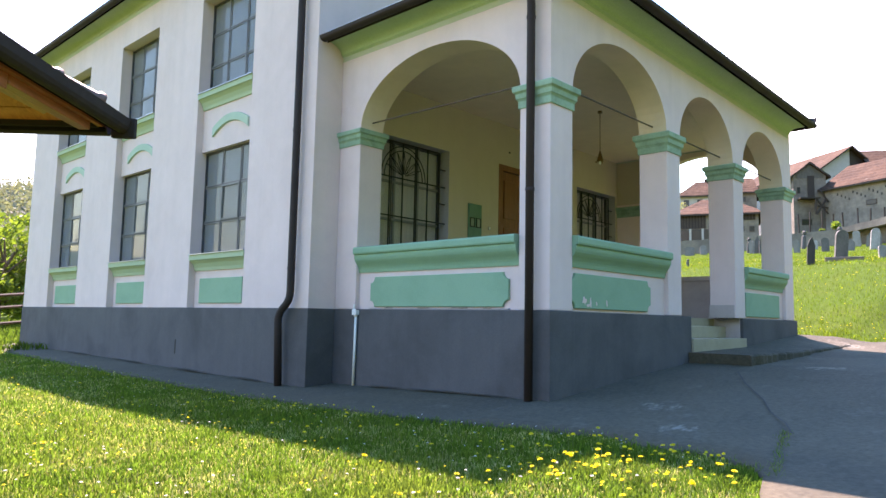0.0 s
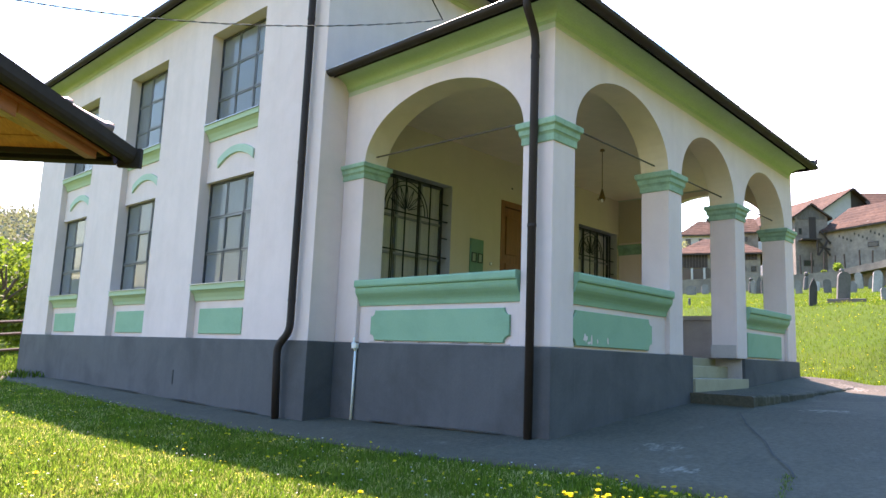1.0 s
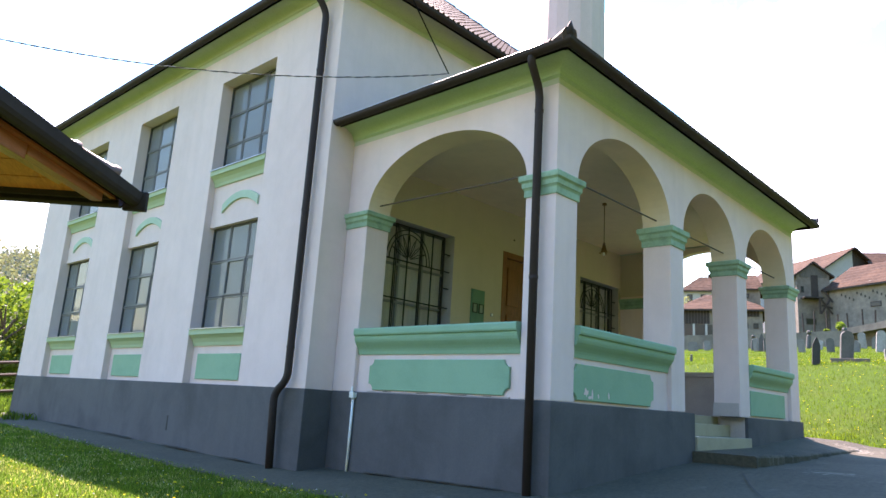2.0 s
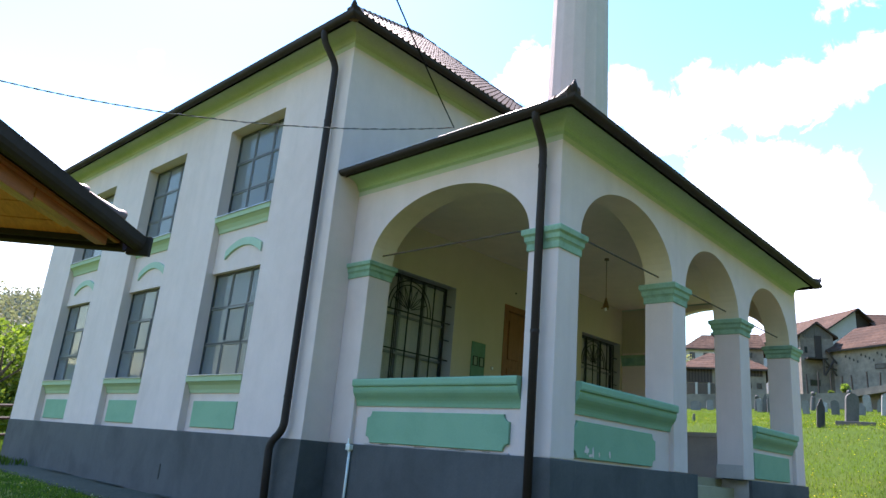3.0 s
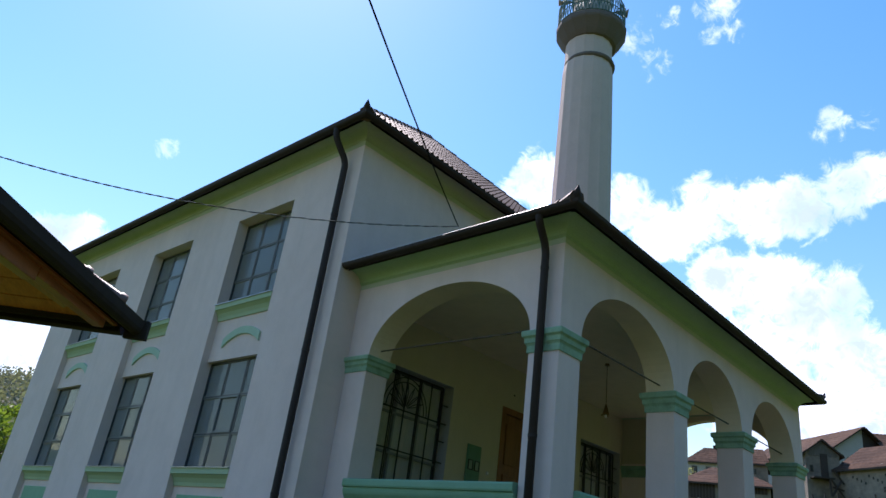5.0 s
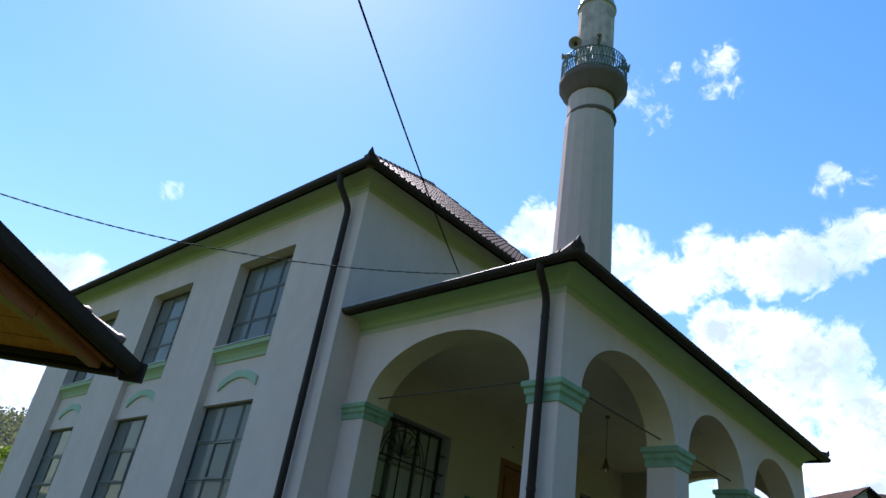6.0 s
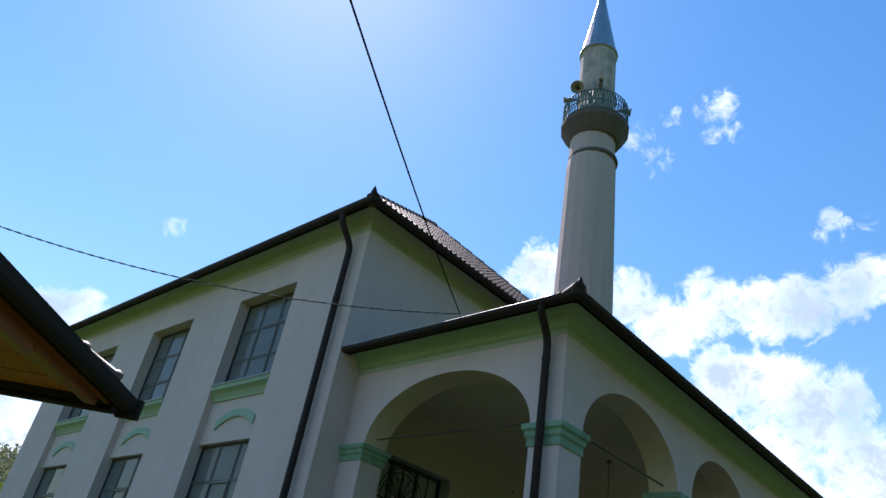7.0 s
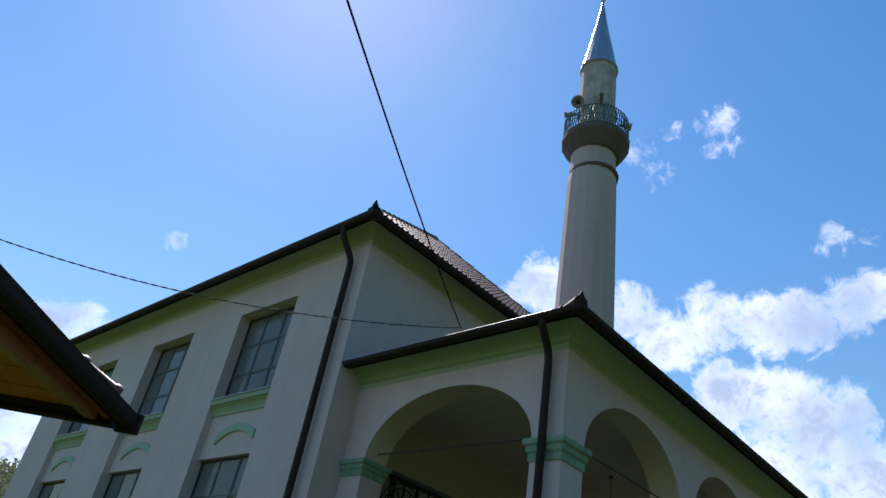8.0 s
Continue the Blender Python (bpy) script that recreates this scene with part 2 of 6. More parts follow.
def pale_blotches(add, link, coord, col):
    """Worn pale patches and dark damp blots."""
    n = add("ShaderNodeTexNoise", values={"Scale": 2.6, "Detail": 10.0, "Roughness": 0.78, "Distortion": 0.15})
    link(coord.outputs["Object"], n.inputs["Vector"])
    r = add("ShaderNodeMapRange", values={"From Min": 0.57, "From Max": 0.74, "To Max": 0.6})
    link(n.outputs["Fac"], r.inputs["Value"])
    mx = add("ShaderNodeMix", blend="MIX")
    link(r.outputs["Result"], mx.inputs[0])
    link(col, mx.inputs[6])
    mx.inputs[7].default_value = (0.19, 0.17, 0.14, 1)
    # places scraped down to the pale aggregate
    worn = None
    for x, y, z, radius in ((0.25, -1.0, -0.75, 0.42), (-0.5, -1.5, -0.85, 0.3), (3.4, -1.5, -0.6, 0.6), (7.6, -0.8, -0.4, 0.7)):
        gap = add("ShaderNodeVectorMath", op="DISTANCE")
        link(coord.outputs["Object"], gap.inputs[0])
        gap.inputs[1].default_value = (x, y, z)
        ramp = add("ShaderNodeMapRange", values={"From Min": 0.0, "From Max": radius, "To Min": 0.34, "To Max": 0.0})
        link(gap.outputs["Value"], ramp.inputs["Value"])
        if worn is None:
            worn = ramp.outputs["Result"]
        else:
            most = add("ShaderNodeMath", op="MAXIMUM")
            link(worn, most.inputs[0])
            link(ramp.outputs["Result"], most.inputs[1])
            worn = most.outputs[0]
    mp = add("ShaderNodeMapping")
    mp.inputs["Scale"].default_value = (7.0, 15.0, 9.0)
    link(coord.outputs["Object"], mp.inputs["Vector"])
    chips = add("ShaderNodeTexNoise", values={"Scale": 1.0, "Detail": 7.0, "Roughness": 0.7, "Distortion": 0.3})
    link(mp.outputs[0], chips.inputs["Vector"])
    total = add("ShaderNodeMath", op="ADD")
    link(worn, total.inputs[0])
    link(chips.outputs["Fac"], total.inputs[1])
    bare = add("ShaderNodeMapRange", values={"From Min": 0.70, "From Max": 0.84, "To Max": 0.75})
    link(total.outputs[0], bare.inputs["Value"])
    chipped = add("ShaderNodeMix", blend="MIX")
    link(bare.outputs["Result"], chipped.inputs[0])
    link(mx.outputs[2], chipped.inputs[6])
    chipped.inputs[7].default_value = (0.24, 0.215, 0.18, 1)
    return chipped.outputs[2]


CONCRETE = material("old_concrete", (0.074, 0.063, 0.042), 0.92, grain=0.40, grain_size=22, stain=0.35, stain_size=0.7, bump=0.5, bump_size=45, tint=(0.055, 0.051, 0.042), extra=pale_blotches)
TERRAZZO = material("pale_terrazzo", (0.335, 0.295, 0.215), 0.6, grain=0.15, grain_size=110, stain=0.15, stain_size=3, bump=0.1)
BROWNMETAL = material("brown_sheet_metal", (0.042, 0.031, 0.031), 0.6, 0.0, grain=0.1, grain_size=20, stain=0.1, stain_size=3, bump=0.05, specular=0.15)
STEEL = material("black_wrought_iron", (0.02, 0.02, 0.022), 0.5, 0.6, grain=0.15, grain_size=60, stain=0.1, bump=0.1)
RUSTIRON = material("rusty_tie_rod", (0.10, 0.075, 0.06), 0.6, 0.5, grain=0.2, grain_size=60, stain=0.2, bump=0.1)
SAGE = material("sage_sill_paint", (0.35, 0.46, 0.315), 0.75, grain=0.05, grain_size=60, stain=0.15, stain_size=1.5, bump=0.2, bump_size=110, tint=(0.29, 0.38, 0.25))
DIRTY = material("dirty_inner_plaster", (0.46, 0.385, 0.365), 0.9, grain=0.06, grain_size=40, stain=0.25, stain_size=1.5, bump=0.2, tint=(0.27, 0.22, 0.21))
BEAD = material("pale_glazing_bead", (0.20, 0.20, 0.205), 0.6, grain=0.05, grain_size=50, stain=0.1, bump=0.05)
FRAMEPAINT = material("grey_window_paint", (0.055, 0.055, 0.06), 0.5, grain=0.05, grain_size=50, stain=0.1, bump=0.05)
TINSILL = material("galvanised_sheet", (0.35, 0.37, 0.42), 0.4, 0.8, grain=0.06, grain_size=30, stain=0.1, bump=0.03)
BRIGHTTIN = material("bright_zinc_sheet", (0.72, 0.72, 0.72), 0.45, 0.1, grain=0.04, grain_size=30, stain=0.08, bump=0.03)
TILE = material("clay_roof_tile", (0.16, 0.092, 0.068), 0.5, grain=0.15, grain_size=25, stain=0.3, stain_size=2.0, bump=0.25, bump_size=50, tint=(0.10, 0.06, 0.045), spread=0.25, specular=0.4)
HALLTILE = material("dark_interlocking_tile", (0.105, 0.064, 0.05), 0.6, grain=0.15, grain_size=25, stain=0.3, stain_size=2.0, bump=0.2, bump_size=50, tint=(0.07, 0.044, 0.035), spread=0.25, specular=0.2)
OLDTILE = material("weathered_roof_tile", (0.078, 0.041, 0.026), 0.9, grain=0.55, grain_size=5, stain=0.45, stain_size=0.5, bump=0.5, bump_size=9, tint=(0.045, 0.032, 0.027), spread=0.15, specular=0.15)
STONE = material("minaret_stone_render", (0.60, 0.47, 0.435), 0.88, grain=0.05, grain_size=30, stain=0.12, stain_size=0.7, bump=0.25, bump_size=60, tint=(0.45, 0.385, 0.37), extra=streaks(0.92, 0.15))
DARKSTONE = material("dark_balcony_stone", (0.15, 0.122, 0.115), 0.88, grain=0.08, grain_size=20, stain=0.2, stain_size=1.5, bump=0.3, tint=(0.12, 0.11, 0.11))
DRUMSTONE = material("weathered_drum_render", (0.66, 0.56, 0.50), 0.88, grain=0.1, grain_size=20, stain=0.5, stain_size=1.9, bump=0.35, bump_size=40, tint=(0.27, 0.235, 0.225), extra=streaks(0.62, 0.35))
HORN = material("grey_horn_paint", (0.34, 0.31, 0.295), 0.6, grain=0.08, grain_size=30, stain=0.3, stain_size=4, bump=0.1, tint=(0.22, 0.14, 0.10))
LEAD = material("dull_lead_sheet", (0.42, 0.40, 0.38), 0.36, 0.85, grain=0.06, grain_size=12, stain=0.25, stain_size=1.5, bump=0.06, tint=(0.25, 0.26, 0.3))
WHITEPLASTIC = material("white_plastic", (0.75, 0.75, 0.74), 0.45, grain=0.03, grain_size=50, stain=0.05, bump=0.0)
DARKROOM = material("dim_room_plaster", (0.25, 0.24, 0.22), 0.9, grain=0.05, stain=0.1, bump=0.1)
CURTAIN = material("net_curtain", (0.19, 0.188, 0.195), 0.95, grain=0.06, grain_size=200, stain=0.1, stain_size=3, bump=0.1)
FADEDGREEN = material("faded_green_paint", (0.43, 0.475, 0.36), 0.85, grain=0.06, grain_size=50, stain=0.3, stain_size=1.2, bump=0.25, bump_size=120, tint=(0.36, 0.41, 0.28))
FADEDLEAF = material("sun_faded_leaf_green", (0.40, 0.445, 0.325), 0.8, grain=0.08, grain_size=40, stain=0.35, stain_size=1.1, bump=0.2, bump_size=110, tint=(0.31, 0.37, 0.24))
PALEMINT = material("faded_mint_paint", (0.38, 0.52, 0.41), 0.8, grain=0.06, grain_size=60, stain=0.2, stain_size=2.5, bump=0.2, bump_size=110, tint=(0.28, 0.40, 0.31))
DIMCURTAIN = material("dim_lace_curtain", (0.46, 0.41, 0.40), 0.95, grain=0.06, grain_size=200, stain=0.1, stain_size=3, bump=0.1)
GLASS = glass_material("window_glass", (0.96, 0.98, 0.985))
PINE = wood_material("varnished_pine", (0.66, 0.225, 0.06), (0.46, 0.13, 0.035), 0, 0.36, 0.5)
REDWOOD = wood_material("stained_rafter_wood", (0.44, 0.135, 0.042), (0.27, 0.078, 0.024), 0, 0.36, 0.6)
DOORWOOD = wood_material("varnished_door_wood", (0.27, 0.092, 0.028), (0.17, 0.055, 0.017), 2)
BOARDGREEN = material("dark_green_board_paint", (0.085, 0.20, 0.135), 0.6, grain=0.05, grain_size=60, stain=0.15, stain_size=5, bump=0.1)
GREYBOARD = wood_material("weathered_grey_boards", (0.13, 0.115, 0.10), (0.07, 0.06, 0.05), 2)
OLDWOOD = wood_material("weathered_timber", (0.045, 0.028, 0.021), (0.024, 0.016, 0.012), 2)
HOUSEWALL = material("stained_house_render", (0.24, 0.205, 0.17), 0.92, grain=0.25, grain_size=3, stain=0.5, stain_size=0.6, bump=0.4, bump_size=8, tint=(0.115, 0.10, 0.09))
STAINEDWALL = material("brown_stained_render", (0.20, 0.168, 0.14), 0.92, grain=0.3, grain_size=3, stain=0.5, stain_size=0.5, bump=0.4, bump_size=8, tint=(0.095, 0.08, 0.07))
HOUSEWHITE = material("white_house_render", (0.42, 0.405, 0.39), 0.9, grain=0.06, grain_size=5, stain=0.2, stain_size=0.4, bump=0.2, bump_size=10)
DARKPANEL = material("dark_pane_and_bay_shade", (0.02, 0.022, 0.025), 0.15, grain=0.05, stain=0.05, bump=0)
GRAVESTONE = material("lichened_gravestone", (0.145, 0.138, 0.132), 0.9, grain=0.2, grain_size=14, stain=0.35, stain_size=2.5, bump=0.4, bump_size=25, tint=(0.06, 0.06, 0.055), spread=0.6)
SOIL = material("grassy_soil", (0.048, 0.085, 0.011), 0.95, grain=0.3, grain_size=9, stain=0.35, stain_size=0.5, bump=0.6, bump_size=14, tint=(0.075, 0.09, 0.02), specular=0.04)
BLADE = material("grass_blade", (0.066, 0.122, 0.020), 0.55, grain=0.15, grain_size=3, stain=0.4, stain_size=1.2, bump=0, tint=(0.115, 0.15, 0.034), spread=0.5, translucent=0.6, specular=0.05)
MEADOW = material("meadow_blade", (0.10, 0.165, 0.016), 0.6, grain=0.15, grain_size=3, stain=0.4, stain_size=0.6, bump=0, tint=(0.14, 0.18, 0.024), spread=0.5, translucent=0.5, specular=0.03)
STRAW = material("dry_sunlit_grass_blade", (0.50, 0.48, 0.25), 0.7, grain=0.15, grain_size=3, stain=0.3, stain_size=1.2, bump=0, spread=0.3, translucent=0.4, specular=0.05)
PETAL = material("dandelion_petal", (0.80, 0.66, 0.02), 0.7, grain=0.1, grain_size=60, stain=0.05, bump=0, spread=0.08, translucent=0.3)
CLOCKHEAD = material("dandelion_clock", (0.75, 0.74, 0.70), 0.9, grain=0.1, grain_size=60, stain=0.05, bump=0)
STEM = material("flower_stem", (0.14, 0.2, 0.05), 0.6, grain=0.1, stain=0.1, bump=0)
BARK = material("bark", (0.10, 0.08, 0.06), 0.9, grain=0.25, grain_size=12, stain=0.3, stain_size=2, bump=0.6, bump_size=20)
SPRINGLEAF = material("spring_leaf", (0.17, 0.25, 0.04), 0.6, grain=0.15, grain_size=2, stain=0.3, stain_size=0.5, bump=0, tint=(0.10, 0.17, 0.03), spread=0.3, translucent=0.45)
BLOSSOM = material("pale_blossom", (0.42, 0.42, 0.25), 0.7, grain=0.15, grain_size=2, stain=0.4, stain_size=1.5, bump=0, tint=(0.24, 0.27, 0.10), spread=0.4, translucent=0.4)
# leaf colour is lightened and greyed to carry the distance haze
HAZEDLEAF = material("far_hazed_leaf", (0.20, 0.215, 0.165), 0.8, grain=0.2, grain_size=0.3, stain=0.4, stain_size=0.04, bump=0, tint=(0.21, 0.19, 0.17), spread=0.3, translucent=0.3)
FOOTDARK = material("dark_foot_strip", (0.075, 0.07, 0.06), 0.95, grain=0.3, grain_size=40, stain=0.4, stain_size=5, bump=0.6)
PALECABLE = material("pale_cable_strand", (0.30, 0.29, 0.29), 0.9, grain=0.1, stain=0.1, bump=0, specular=0.05)
CABLE = material("weathered_cable_sheath", (0.012, 0.012, 0.013), 0.95, grain=0.05, stain=0.05, bump=0, specular=0.05)
DARKGAP = material("blackened_crack_and_vent_shade", (0.05, 0.048, 0.045), 0.95, grain=0.1, stain=0.1, bump=0.1)
PAPER = material("pinned_paper", (0.22, 0.28, 0.22), 0.8, grain=0.04, stain=0.05, bump=0)


# ---- mesh helpers ----
def part(name, bm, mat, parent=None, label="", smooth=False):
    me = bpy.data.meshes.new(name)
    bmesh.ops.recalc_face_normals(bm, faces=bm.faces)
    bm.to_mesh(me)
    bm.free()
    for one in (mat if isinstance(mat, tuple) else (mat,)):
        me.materials.append(one)
    if smooth:
        me.polygons.foreach_set("use_smooth", [True] * len(me.polygons))
    ob = new(name, me)
    ob.parent = parent
    if label:
        tagged(ob, label)
    return ob


def thing(name, label, category, at=(0, 0, 0), group="", kind="", turn=0):
    ob = new(name)
    ob.empty_display_size = 0.1
    ob.matrix_basis = pose(*at, 0, 0, turn)
    return tagged(ob, label, category, group, kind)


def box(bm, x0, x1, y0, y1, z0, z1, bevel=0.0):
    g = bmesh.ops.create_cube(bm, size=1)
    m = Matrix.LocRotScale(((x0 + x1) / 2, (y0 + y1) / 2, (z0 + z1) / 2), None, (abs(x1 - x0), abs(y1 - y0), abs(z1 - z0)))
    bmesh.ops.transform(bm, matrix=m, verts=g["verts"])
    if bevel:
        edges = list({e for v in g["verts"] for e in v.link_edges})
        bmesh.ops.bevel(bm, geom=edges, offset=bevel, segments=2, affect="EDGES", profile=0.6)
    return bm


def fresh():
    return bmesh.new()


def tube(bm, points, radius, sides=10, caps=True, radii=None):
    """A round bar through the points."""
    pts = [Vector(p) for p in points]
    rings = []
    side = None
    for i, p in enumerate(pts):
        d = (pts[min(i + 1, len(pts) - 1)] - pts[max(i - 1, 0)]).normalized()
        if side is None or abs(side.dot(d)) > 0.95:
            side = d.orthogonal().normalized()
        side = (side - d * side.dot(d)).normalized()
        up = d.cross(side)
        r = radii[i] if radii else radius
        rings.append([bm.verts.new(p + (side * math.cos(2 * math.pi * k / sides) + up * math.sin(2 * math.pi * k / sides)) * r) for k in range(sides)])
    for a, b in zip(rings, rings[1:]):
        for k in range(sides):
            bm.faces.new((a[k], a[(k + 1) % sides], b[(k + 1) % sides], b[k]))
    if caps:
        bm.faces.new(rings[0][::-1])
        bm.faces.new(rings[-1])
    return bm


def sweep(bm, path, profile, closed=False, side=1.0):
    """A moulding: profile points (out, z) carried along a plan path with mitred corners; out points to the right of the way, times side."""
    pts = [Vector((p[0], p[1])) for p in path]
    n = len(pts)
    rings = []
    for i, p in enumerate(pts):
        a = (p - pts[i - 1]).normalized() if (closed or i > 0) else None
        b = (pts[(i + 1) % n] - p).normalized() if (closed or i < n - 1) else None
        na = Vector((a.y, -a.x)) if a else None
        nb = Vector((b.y, -b.x)) if b else None
        if na and nb:
            m = (na + nb).normalized()
            m = m / max(m.dot(na), 0.2)
        else:
            m = na or nb
        dz = path[i][2] if len(path[i]) > 2 else 0.0
        rings.append([bm.verts.new((p.x + m.x * o * side, p.y + m.y * o * side, z + dz)) for o, z in profile])
    k = len(profile)
    for i in range(n if closed else n - 1):
        a, b = rings[i], rings[(i + 1) % n]
        for j in range(k):
            bm.faces.new((a[j], a[(j + 1) % k], b[(j + 1) % k], b[j]))
    if not closed:
        bm.faces.new(rings[0])
        bm.faces.new(rings[-1][::-1])
    return bm


def lathe(bm, profile, sides=32, center=(0, 0), phase=0.0):
    """A turned solid: profile points (radius, z) from below upwards."""
    rings = [[bm.verts.new((center[0] + r * math.cos(phase + 2 * math.pi * k / sides), center[1] + r * math.sin(phase + 2 * math.pi * k / sides), z)) for k in range(sides)] for r, z in profile]
    for a, b in zip(rings, rings[1:]):
        for k in range(sides):
            bm.faces.new((a[k], a[(k + 1) % sides], b[(k + 1) % sides], b[k]))
    bm.faces.new(rings[0][::-1])
    bm.faces.new(rings[-1])
    return bm


def ring_frame(bm, face, at0, at1, u0, u1, z0, z1, w):
    """A rectangular frame of one piece, w wide, between at0 and at1 in depth."""
    def p(a, u, z):
        return bm.verts.new((a, u, z) if face == "side" else (u, a, z))
    rings = []
    for a in (at0, at1):
        rings.append([p(a, u, z) for u, z in ((u0, z0), (u1, z0), (u1, z1), (u0, z1))])
        rings.append([p(a, u, z) for u, z in ((u0 + w, z0 + w), (u1 - w, z0 + w), (u1 - w, z1 - w), (u0 + w, z1 - w))])
    for a, b in ((0, 1), (1, 3), (3, 2), (2, 0)):
        for k in range(4):
            bm.faces.new((rings[a][k], rings[a][(k + 1) % 4], rings[b][(k + 1) % 4], rings[b][k]))
    return bm


def arch_wall(bm, u0, u1, zs, rise, top, t0, t1, along, steps=28, inner=2):
    """The wall over an elliptical arch between u0 and u1, from springing zs to top, between t0 and t1 across."""
    def at(u, t, z):
        return (u, t, z) if along == "x" else (t, u, z)
    c, r = (u0 + u1) / 2, (u1 - u0) / 2
    prev = None
    for i in range(steps + 1):
        a = math.pi * i / steps
        u, z = c - r * math.cos(a), zs + rise * math.sin(a)
        ring = [bm.verts.new(at(u, t, h)) for t, h in ((t0, z), (t0, top), (t1, top), (t1, z))]
        if prev:
            for j in range(4):
                f = bm.faces.new((prev[j], prev[(j + 1) % 4], ring[(j + 1) % 4], ring[j]))
                f.material_index = 1 if j in (3, inner) else 0
        prev = ring
    return bm


# ---- ground ----
def interp(v, table):
    if v <= table[0][0]:
        return table[0][1]
    for (a, za), (b, zb) in zip(table, table[1:]):
        if v <= b:
            return za + (zb - za) * (v - a) / (b - a)
    return table[-1][1]


def smooth01(v, a, b):
    v = min(max((v - a) / (b - a), 0.0), 1.0)
    return v * v * (3 - 2 * v)


SLOPE = [(-200, -4.0), (-40, -1.8), (-8, -1.12), (-3, -1.0), (-1, -0.95), (0, -0.87), (3.2, -0.61), (5, -0.52), (7.5, -0.33), (9, -0.22), (9.6, -0.16), (17.5, 1.76), (35, 3.9), (54, 6.6), (70, 8.6), (400, 40)]


FRONT = [(3.2, -0.62), (5, -0.57), (7.5, -0.455), (9.2, -0.345), (12, 0.08), (17.5, 1.6), (19, 2.0)]


SIDE = [(-4, 0.0), (0.2, -0.03), (1.2, -0.05), (2.8, -0.088), (4, -0.094), (5.2, -0.08), (10.8, -0.012), (14.2, 0.03), (30, 0.0)]


def ground_z(x, y):
    z = interp(x, SLOPE) + interp(y, SIDE) * (1 - smooth01(x, 0.3, 1.6))
    if 3.2 < x < 19:
        z += (interp(x, FRONT) - z) * smooth01(-y, 0.3, 0.9) * (1 - smooth01(x, 12, 18))
    z += 19 * smooth01(y, 70, 210) * (1 - smooth01(x, 40, 120))
    # unseen hill behind the camera, added to keep low sky off the front walls
    z += 42 * smooth01(-y, 16, 95)
    return z + 0.05 * noise.noise((x * 0.35, y * 0.35, 0)) * smooth01(abs(x - 3), 8, 14)


def make_ground():
    xs = sorted({round(v, 3) for v in [*np.arange(-12, 24.01, 0.4), *np.arange(-60, -12, 4), *np.arange(24, 80, 3), -2500, -1200, -600, -300, -150, -100, 110, 160, 240, 400, 800, 1500, 2500]})
    ys = sorted({round(v, 3) for v in [*np.arange(-14, 24.01, 0.4), *np.arange(24, 80, 4), *np.arange(80, 260, 12), -2500, -1200, -500, -200, -120, -95, -80, -70, -60, -50, -40, -32, -25, -19, 320, 500, 900, 1600, 2500]})
    verts = [(x, y, ground_z(x, y)) for x in xs for y in ys]
    n = len(ys)
    faces = [(i * n + j, (i + 1) * n + j, (i + 1) * n + j + 1, i * n + j + 1) for i in range(len(xs) - 1) for j in range(n - 1)]
    me = bpy.data.meshes.new("ground")
    me.from_pydata(verts, [], faces)
    me.materials.append(SOIL)
    me.polygons.foreach_set("use_smooth", [True] * len(faces))
    tagged(new("ground", me), "sloping grassy ground with spring grass and bare soil", "ground", kind="structure")


make_ground()

# ---- pavement round the building ----
def make_pavement():
    edge = [(14.9, -1.2), (10.7, -1.22), (6.0, -1.27), (2.56, -1.27), (0.66, -1.36), (-0.44, -1.19), (-1.14, -0.98), (-1.58, -1.18), (-2.03, -1.16), (-2.38, -1.33), (-2.53, -1.58), (-2.64, -1.97), (-3.2, -3.2), (-3.9, -4.9), (-4.6, -6.5), (-9.0, -8.0)]
    table = sorted(edge)
    ys = sorted({round(v, 3) for v in [*np.arange(-9, -3, 0.5), *np.arange(-3, 15, 0.12), 0.0, 3.34]}, reverse=True)
    bm = fresh()
    rows = []
    for y in ys:
        a = interp(y, table) + 0.035 * noise.noise((y * 2.3, 4.0, 0)) + 0.02 * noise.noise((y * 9, 1.0, 0))
        b = -0.40 if y > 3.34 else (0.05 if y > 0.02 else 8.15 + 0.9 * smooth01(-y, 0.2, 1.3) + 0.12 * noise.noise((y * 2, 9, 0)))
        rows.append([bm.verts.new((a + (b - a) * k / 26, y, ground_z(a + (b - a) * k / 26, y) + 0.025 + 0.012 * noise.noise((a + (b - a) * k / 26, y, 3)))) for k in range(27)])
    for p, q in zip(rows, rows[1:]):
        for k in range(26):
            bm.faces.new((p[k], p[k + 1], q[k + 1], q[k]))
    # the slab's edge goes down into the soil
    low = [bm.verts.new(r[0].co + Vector((-0.01, 0, -0.12))) for r in rows]
    for i in range(len(rows) - 1):
        bm.faces.new((rows[i][0], rows[i + 1][0], low[i + 1], low[i]))
    pav = part("pavement", bm, CONCRETE, smooth=True)
    tagged(pav, "worn grey concrete pavement with cracks and pale patches", "pavement", kind="structure")
    # open joint across the slab
    bm = fresh()
    pts = [(2.46, -0.86), (1.7, -1.22), (0.89, -1.68), (0.4, -1.9), (0.02, -2.14), (-0.3, -2.28)]
    for (xa, ya), (xb, yb) in zip(pts, pts[1:]):
        d = Vector((xb - xa, yb - ya)).normalized()
        nrm = Vector((-d.y, d.x)) * 0.006
        q = [(xa + nrm.x, ya + nrm.y), (xb + nrm.x, yb + nrm.y), (xb - nrm.x, yb - nrm.y), (xa - nrm.x, ya - nrm.y)]
        bm.faces.new([bm.verts.new((x, y, ground_z(x, y) + 0.041)) for x, y in q])
    part("joint", bm, DARKGAP, pav)


make_pavement()


